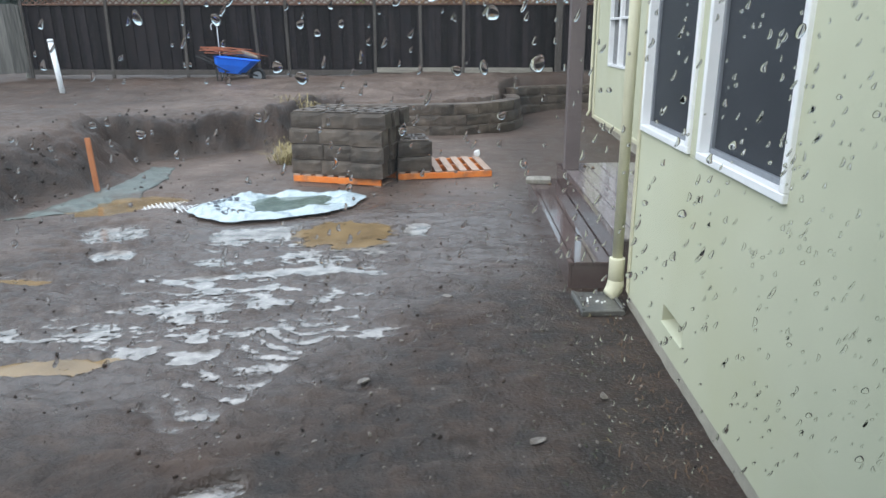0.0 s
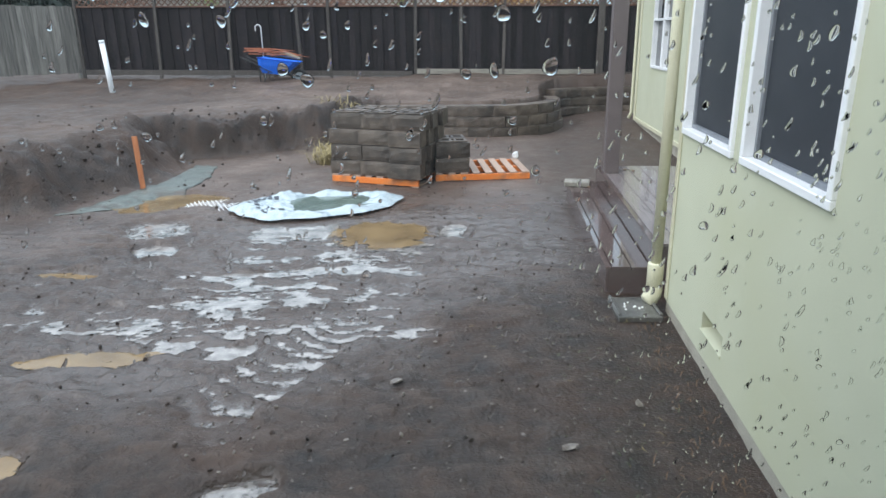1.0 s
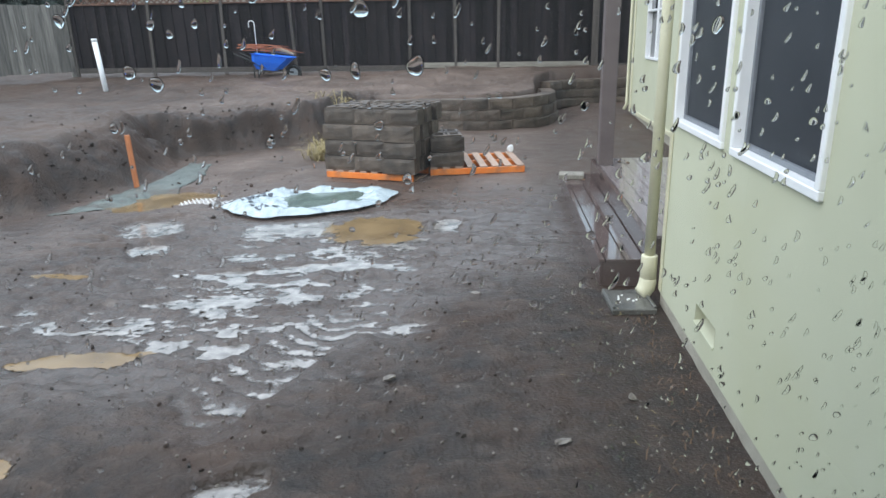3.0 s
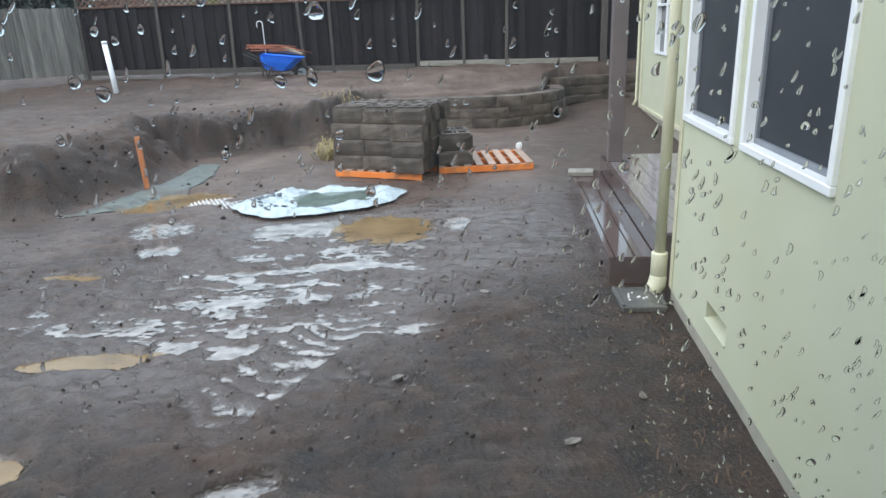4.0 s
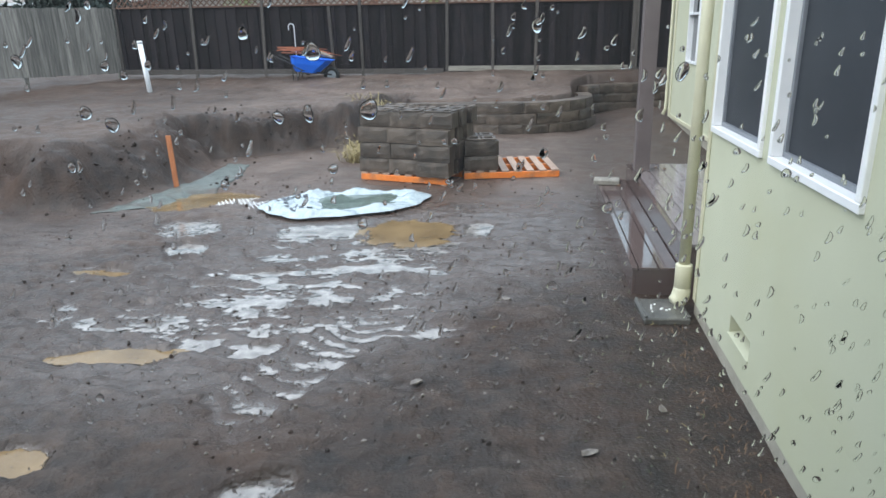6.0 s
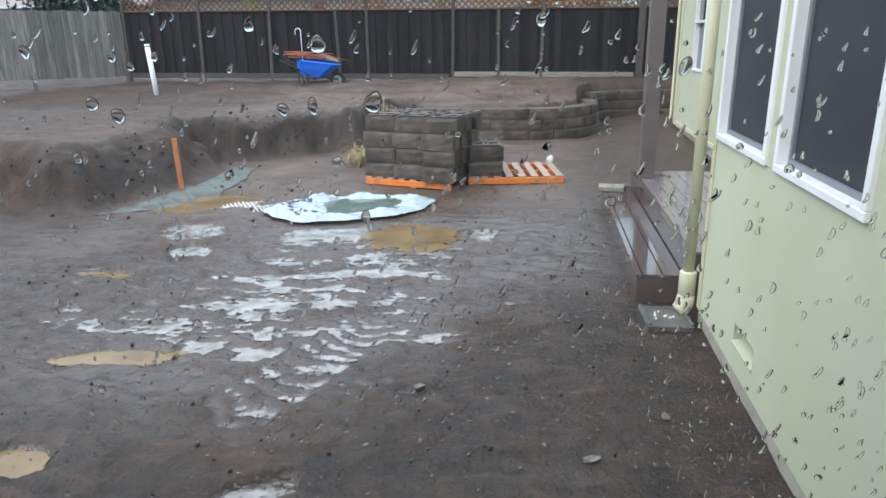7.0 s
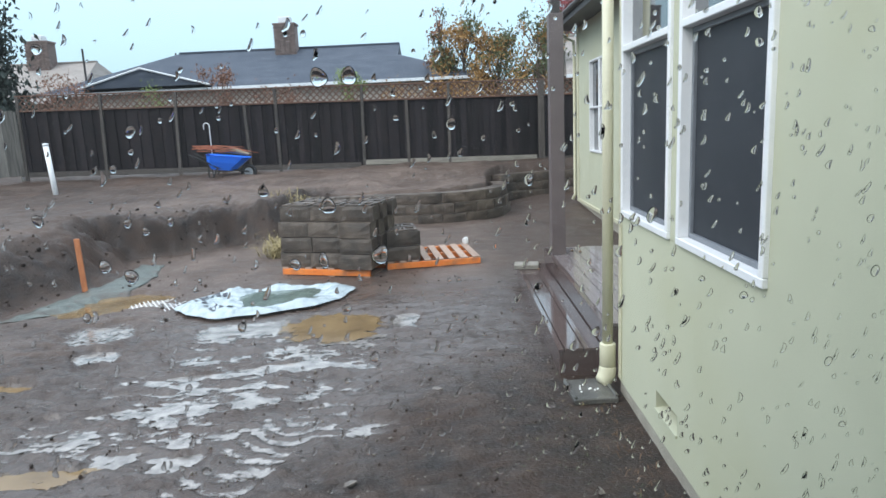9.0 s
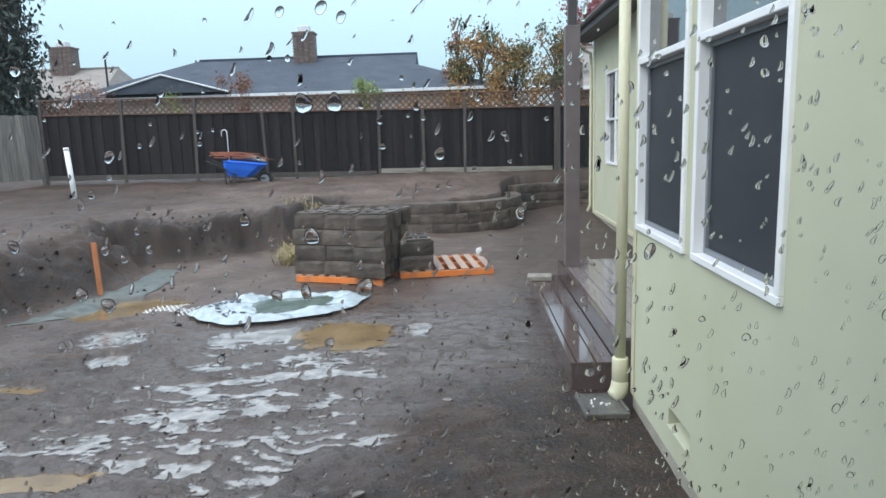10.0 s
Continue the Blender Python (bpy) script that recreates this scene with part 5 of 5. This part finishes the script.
def litter(name, label, count, seed, lo, hi, material, area, category, density=None):
    """Pebbles and clods strewn over the mud, one mesh."""
    r = random.Random(seed)
    pts = np.array([(r.uniform(area[0], area[1]), r.uniform(area[2], area[3])) for _ in range(count)])
    if density:
        pts = pts[np.array([r.random() for _ in pts]) < density(pts)]
    zs = height(pts[:, 0], pts[:, 1])
    base = bmesh.new()
    bmesh.ops.create_icosphere(base, subdivisions=1, radius=1)
    bv = [v.co.copy() for v in base.verts]
    bf = [[v.index for v in f.verts] for f in base.faces]
    base.free()
    co, fa = [], []
    for (x, y), z in zip(pts, zs):
        s = lo + (hi - lo) * r.random() ** 3
        q = Euler((r.uniform(0, 6), r.uniform(0, 6), r.uniform(0, 6))).to_matrix()
        sc = Vector((r.uniform(0.7, 1.4), r.uniform(0.7, 1.2), r.uniform(0.5, 0.9)))
        k = len(co)
        for v in bv:
            p = q @ Vector((v.x * sc.x, v.y * sc.y, v.z * sc.z))
            co.append((x + p.x * s, y + p.y * s, z + 0.2 * s + p.z * s))
        fa += [[k + i for i in f] for f in bf]
    me = bpy.data.meshes.new(name)
    me.from_pydata(co, [], fa)
    me.materials.append(material)
    return tagged(new(name, me), label, category, kind="stuff")


litter("mud_clods", "small dark mud clods strewn over the yard", 1500, 5, 0.003, 0.016, MUD, (-5, 1.1, 1.8, 9), "clods")
litter("bank_clods", "earth clods along the cut bank and terrace", 1500, 6, 0.008, 0.034, MUD, (-7.5, -2.6, 6.6, 12.0), "clods", lambda p: np.exp(-((inside(p[:, 0], p[:, 1], TERRACE) - 0.35) / 0.35) ** 2) + 0.06)
litter("pebbles", "wet pebbles and grit in the mud", 700, 7, 0.003, 0.014, PEBBLE, (-1.5, 1.1, 1.8, 6), "pebbles")
litter("terrace_clods", "earth clods on the upper terrace", 160, 8, 0.006, 0.022, MUD, (-9, 2, 13.4, 16.4), "clods")
rng = random.Random(21)
for x, y in ((-0.55, 3.35), (0.35, 2.75), (-0.1, 4.6), (0.75, 3.2), (-2.35, 12.9), (-2.15, 12.95), (-2.25, 13.1)):
    bm = bmesh.new()
    bmesh.ops.create_icosphere(bm, subdivisions=1, radius=0.03 if y < 10 else 0.08, matrix=Matrix.Diagonal((1.5, 0.8, 0.35, 1)))
    for q in bm.verts:
        q.co += Vector((rng.uniform(-1, 1), rng.uniform(-1, 1), rng.uniform(-1, 1))) * 0.006
    ob = tagged(part("dead_leaf", bm, PEBBLE if y < 10 else DEAD), "fallen leaf lying on the mud" if y < 10 else "brown dead leaf on the terrace edge", "leaf", "fallen leaves")
    ob.matrix_basis = pose(x, y, gz(x, y) + 0.012, 0, 0, rng.uniform(0, 180))
nw = thing("strap_net", pose(-3.35, 7.40, max(gz(-3.35, 7.40), WATER_Z) + 0.02, 0, 0, 8), "scrap of white plastic netting lying in a puddle", "netting")
for k in range(11):
    for s in (1, -1):
        bm = bmesh.new()
        ln = 0.30 * math.cos((k - 5) * 0.24)
        box(bm, -ln, ln, -0.005, 0.005, -0.002 + 0.002 * s, 0.001 + 0.002 * s, 0, pose(0.065 * (k - 5) * 0.8, 0, 0.002, 0, 0, 66 * s))
        part("strand", bm, VINYL, nw)


# ---- the rain-spotted pane that is looked through ----
PY = 0.30
win = thing("window_3", pose(0, 0, 0), "window with raindrops running down its pane", "window", kind="structure")
for n, args in (("window_frame", (-0.749, -0.69, 0.27, 0.33, 1.001, 2.749)), ("window_frame", (0.74, 0.799, 0.27, 0.33, 1.001, 2.749)), ("window_frame", (-0.689, 0.739, 0.27, 0.33, 2.69, 2.749)), ("window_frame", (-0.689, 0.739, 0.27, 0.33, 1.001, 1.06))):
    part(n, box_bm(*args, 0.003), VINYL, win)
pane = part("pane", box_bm(-0.688, 0.738, PY - 0.004, PY, 1.061, 2.689), GLASS, win, "clear wet glass")
pane.visible_shadow = False


def drop_mesh(seed, run):
    """A drop on glass: flat behind, domed in front, drawn out downward by run."""
    r = random.Random(seed)
    bm = bmesh.new()
    rings, seg = 5, 14
    ph = [r.uniform(0, 6.3) for _ in range(3)]
    lobes = [1 + 0.10 * math.sin(2 * math.tau * k / seg + ph[0]) + 0.07 * math.sin(3 * math.tau * k / seg + ph[1]) for k in range(seg)]
    prev, first = None, None
    for i in range(rings):
        f = math.cos(math.pi / 2 * i / rings)
        hgt = 0.42 * math.sin(math.pi / 2 * i / rings)
        row = []
        for k in range(seg):
            a = math.tau * k / seg
            x, z = f * lobes[k] * math.cos(a), f * lobes[k] * math.sin(a)
            if z > 0:
                x *= 1 - 0.18 * min(1, z * run / (1 + run))
                z *= 1 + run
            x += 0.26 * run * math.sin(z * 2.6 / (1 + run) + ph[2])
            row.append(bm.verts.new((x, hgt, z)))
        if prev:
            for k in range(seg):
                bm.faces.new((prev[k], prev[(k + 1) % seg], row[(k + 1) % seg], row[k]))
        else:
            first = row
        prev = row
    tip = bm.verts.new((0.26 * run * math.sin(ph[2]), 0.42, 0.2 * run))
    for k in range(seg):
        bm.faces.new((prev[k], prev[(k + 1) % seg], tip))
    bm.faces.new(first)
    bmesh.ops.recalc_face_normals(bm, faces=bm.faces)
    me = bpy.data.meshes.new("water_drop")
    bm.to_mesh(me)
    bm.free()
    me.materials.append(WATER_DROP)
    me.polygons.foreach_set("use_smooth", [len(p.vertices) < 6 for p in me.polygons])
    return me


ROUND = [drop_mesh(k, 0.15 + 0.1 * (k % 3)) for k in range(5)]
LONG = [drop_mesh(20 + k, 1.3 + 0.6 * k) for k in range(4)]
rng = random.Random(3)
# the largest drops: x, z, radius in millimetres
BIG = [(21, 1849, 3.2), (4, 1867, 3.0), (-126, 1867, 2.6), (-97, 1866, 2.4), (-60, 1861, 1.6), (-51, 1864, 1.6), (-66, 1864, 1.7), (1, 1848, 2.6), (-76, 1849, 2.4),
       (115, 1859, 2.4), (-18, 1873, 2.2), (-9, 1847, 2.2), (-30, 1825, 2.0), (73, 1873, 2.2), (14, 1910, 3.2), (4, 1910, 3.4), (-67, 1845, 2.6)]
for x, z, s in BIG:
    share("water_drop", rng.choice(ROUND), pane, Matrix.Translation((x / 1000, PY + 0.0003, z / 1000)) @ Matrix.Rotation(radians(rng.gauss(0, 12)), 4, "Y") @ Matrix.Diagonal((s * rng.uniform(0.65, 0.9) / 1000, s / 1000, s / 1000, 1)))
for k in range(280):
    x, z = rng.uniform(-0.20, 0.27), rng.uniform(1.67, 1.97)
    if rng.random() < 0.62:
        me, s = rng.choice(LONG), rng.uniform(0.55, 1.15)
    else:
        me, s = rng.choice(ROUND), rng.uniform(0.8, 1.9)
    share("water_drop", me, pane, Matrix.Translation((x, PY + 0.0003, z)) @ Matrix.Rotation(radians(rng.gauss(0, 7)), 4, "Y") @ Matrix.Scale(s / 1000, 4))
# the finest specks and runs, too many to tell apart
speck_co, speck_fa = [], []
sources = [([v.co.copy() for v in me.vertices], [list(p.vertices) for p in me.polygons]) for me in LONG + ROUND[:2]]
for k in range(1500):
    verts, faces = rng.choice(sources)
    x, z, s = rng.uniform(-0.20 if k % 2 else 0.03, 0.27), rng.uniform(1.67, 1.97), rng.uniform(0.42, 0.90) / 1000
    turn = Matrix.Rotation(radians(rng.gauss(0, 9)), 3, "Y")
    at = len(speck_co)
    for c in verts:
        p = turn @ c
        speck_co.append((x + p.x * s, PY + 0.0003 + p.y * s, z + p.z * s))
    speck_fa += [[at + i for i in f] for f in faces]
speck_me = bpy.data.meshes.new("water_specks")
speck_me.from_pydata(speck_co, [], speck_fa)
speck_me.materials.append(WATER_DROP)
speck_me.polygons.foreach_set("use_smooth", [len(f) < 6 for f in speck_fa])
specks = new("water_specks", speck_me)
specks.parent = pane
tagged(specks, kind="stuff")
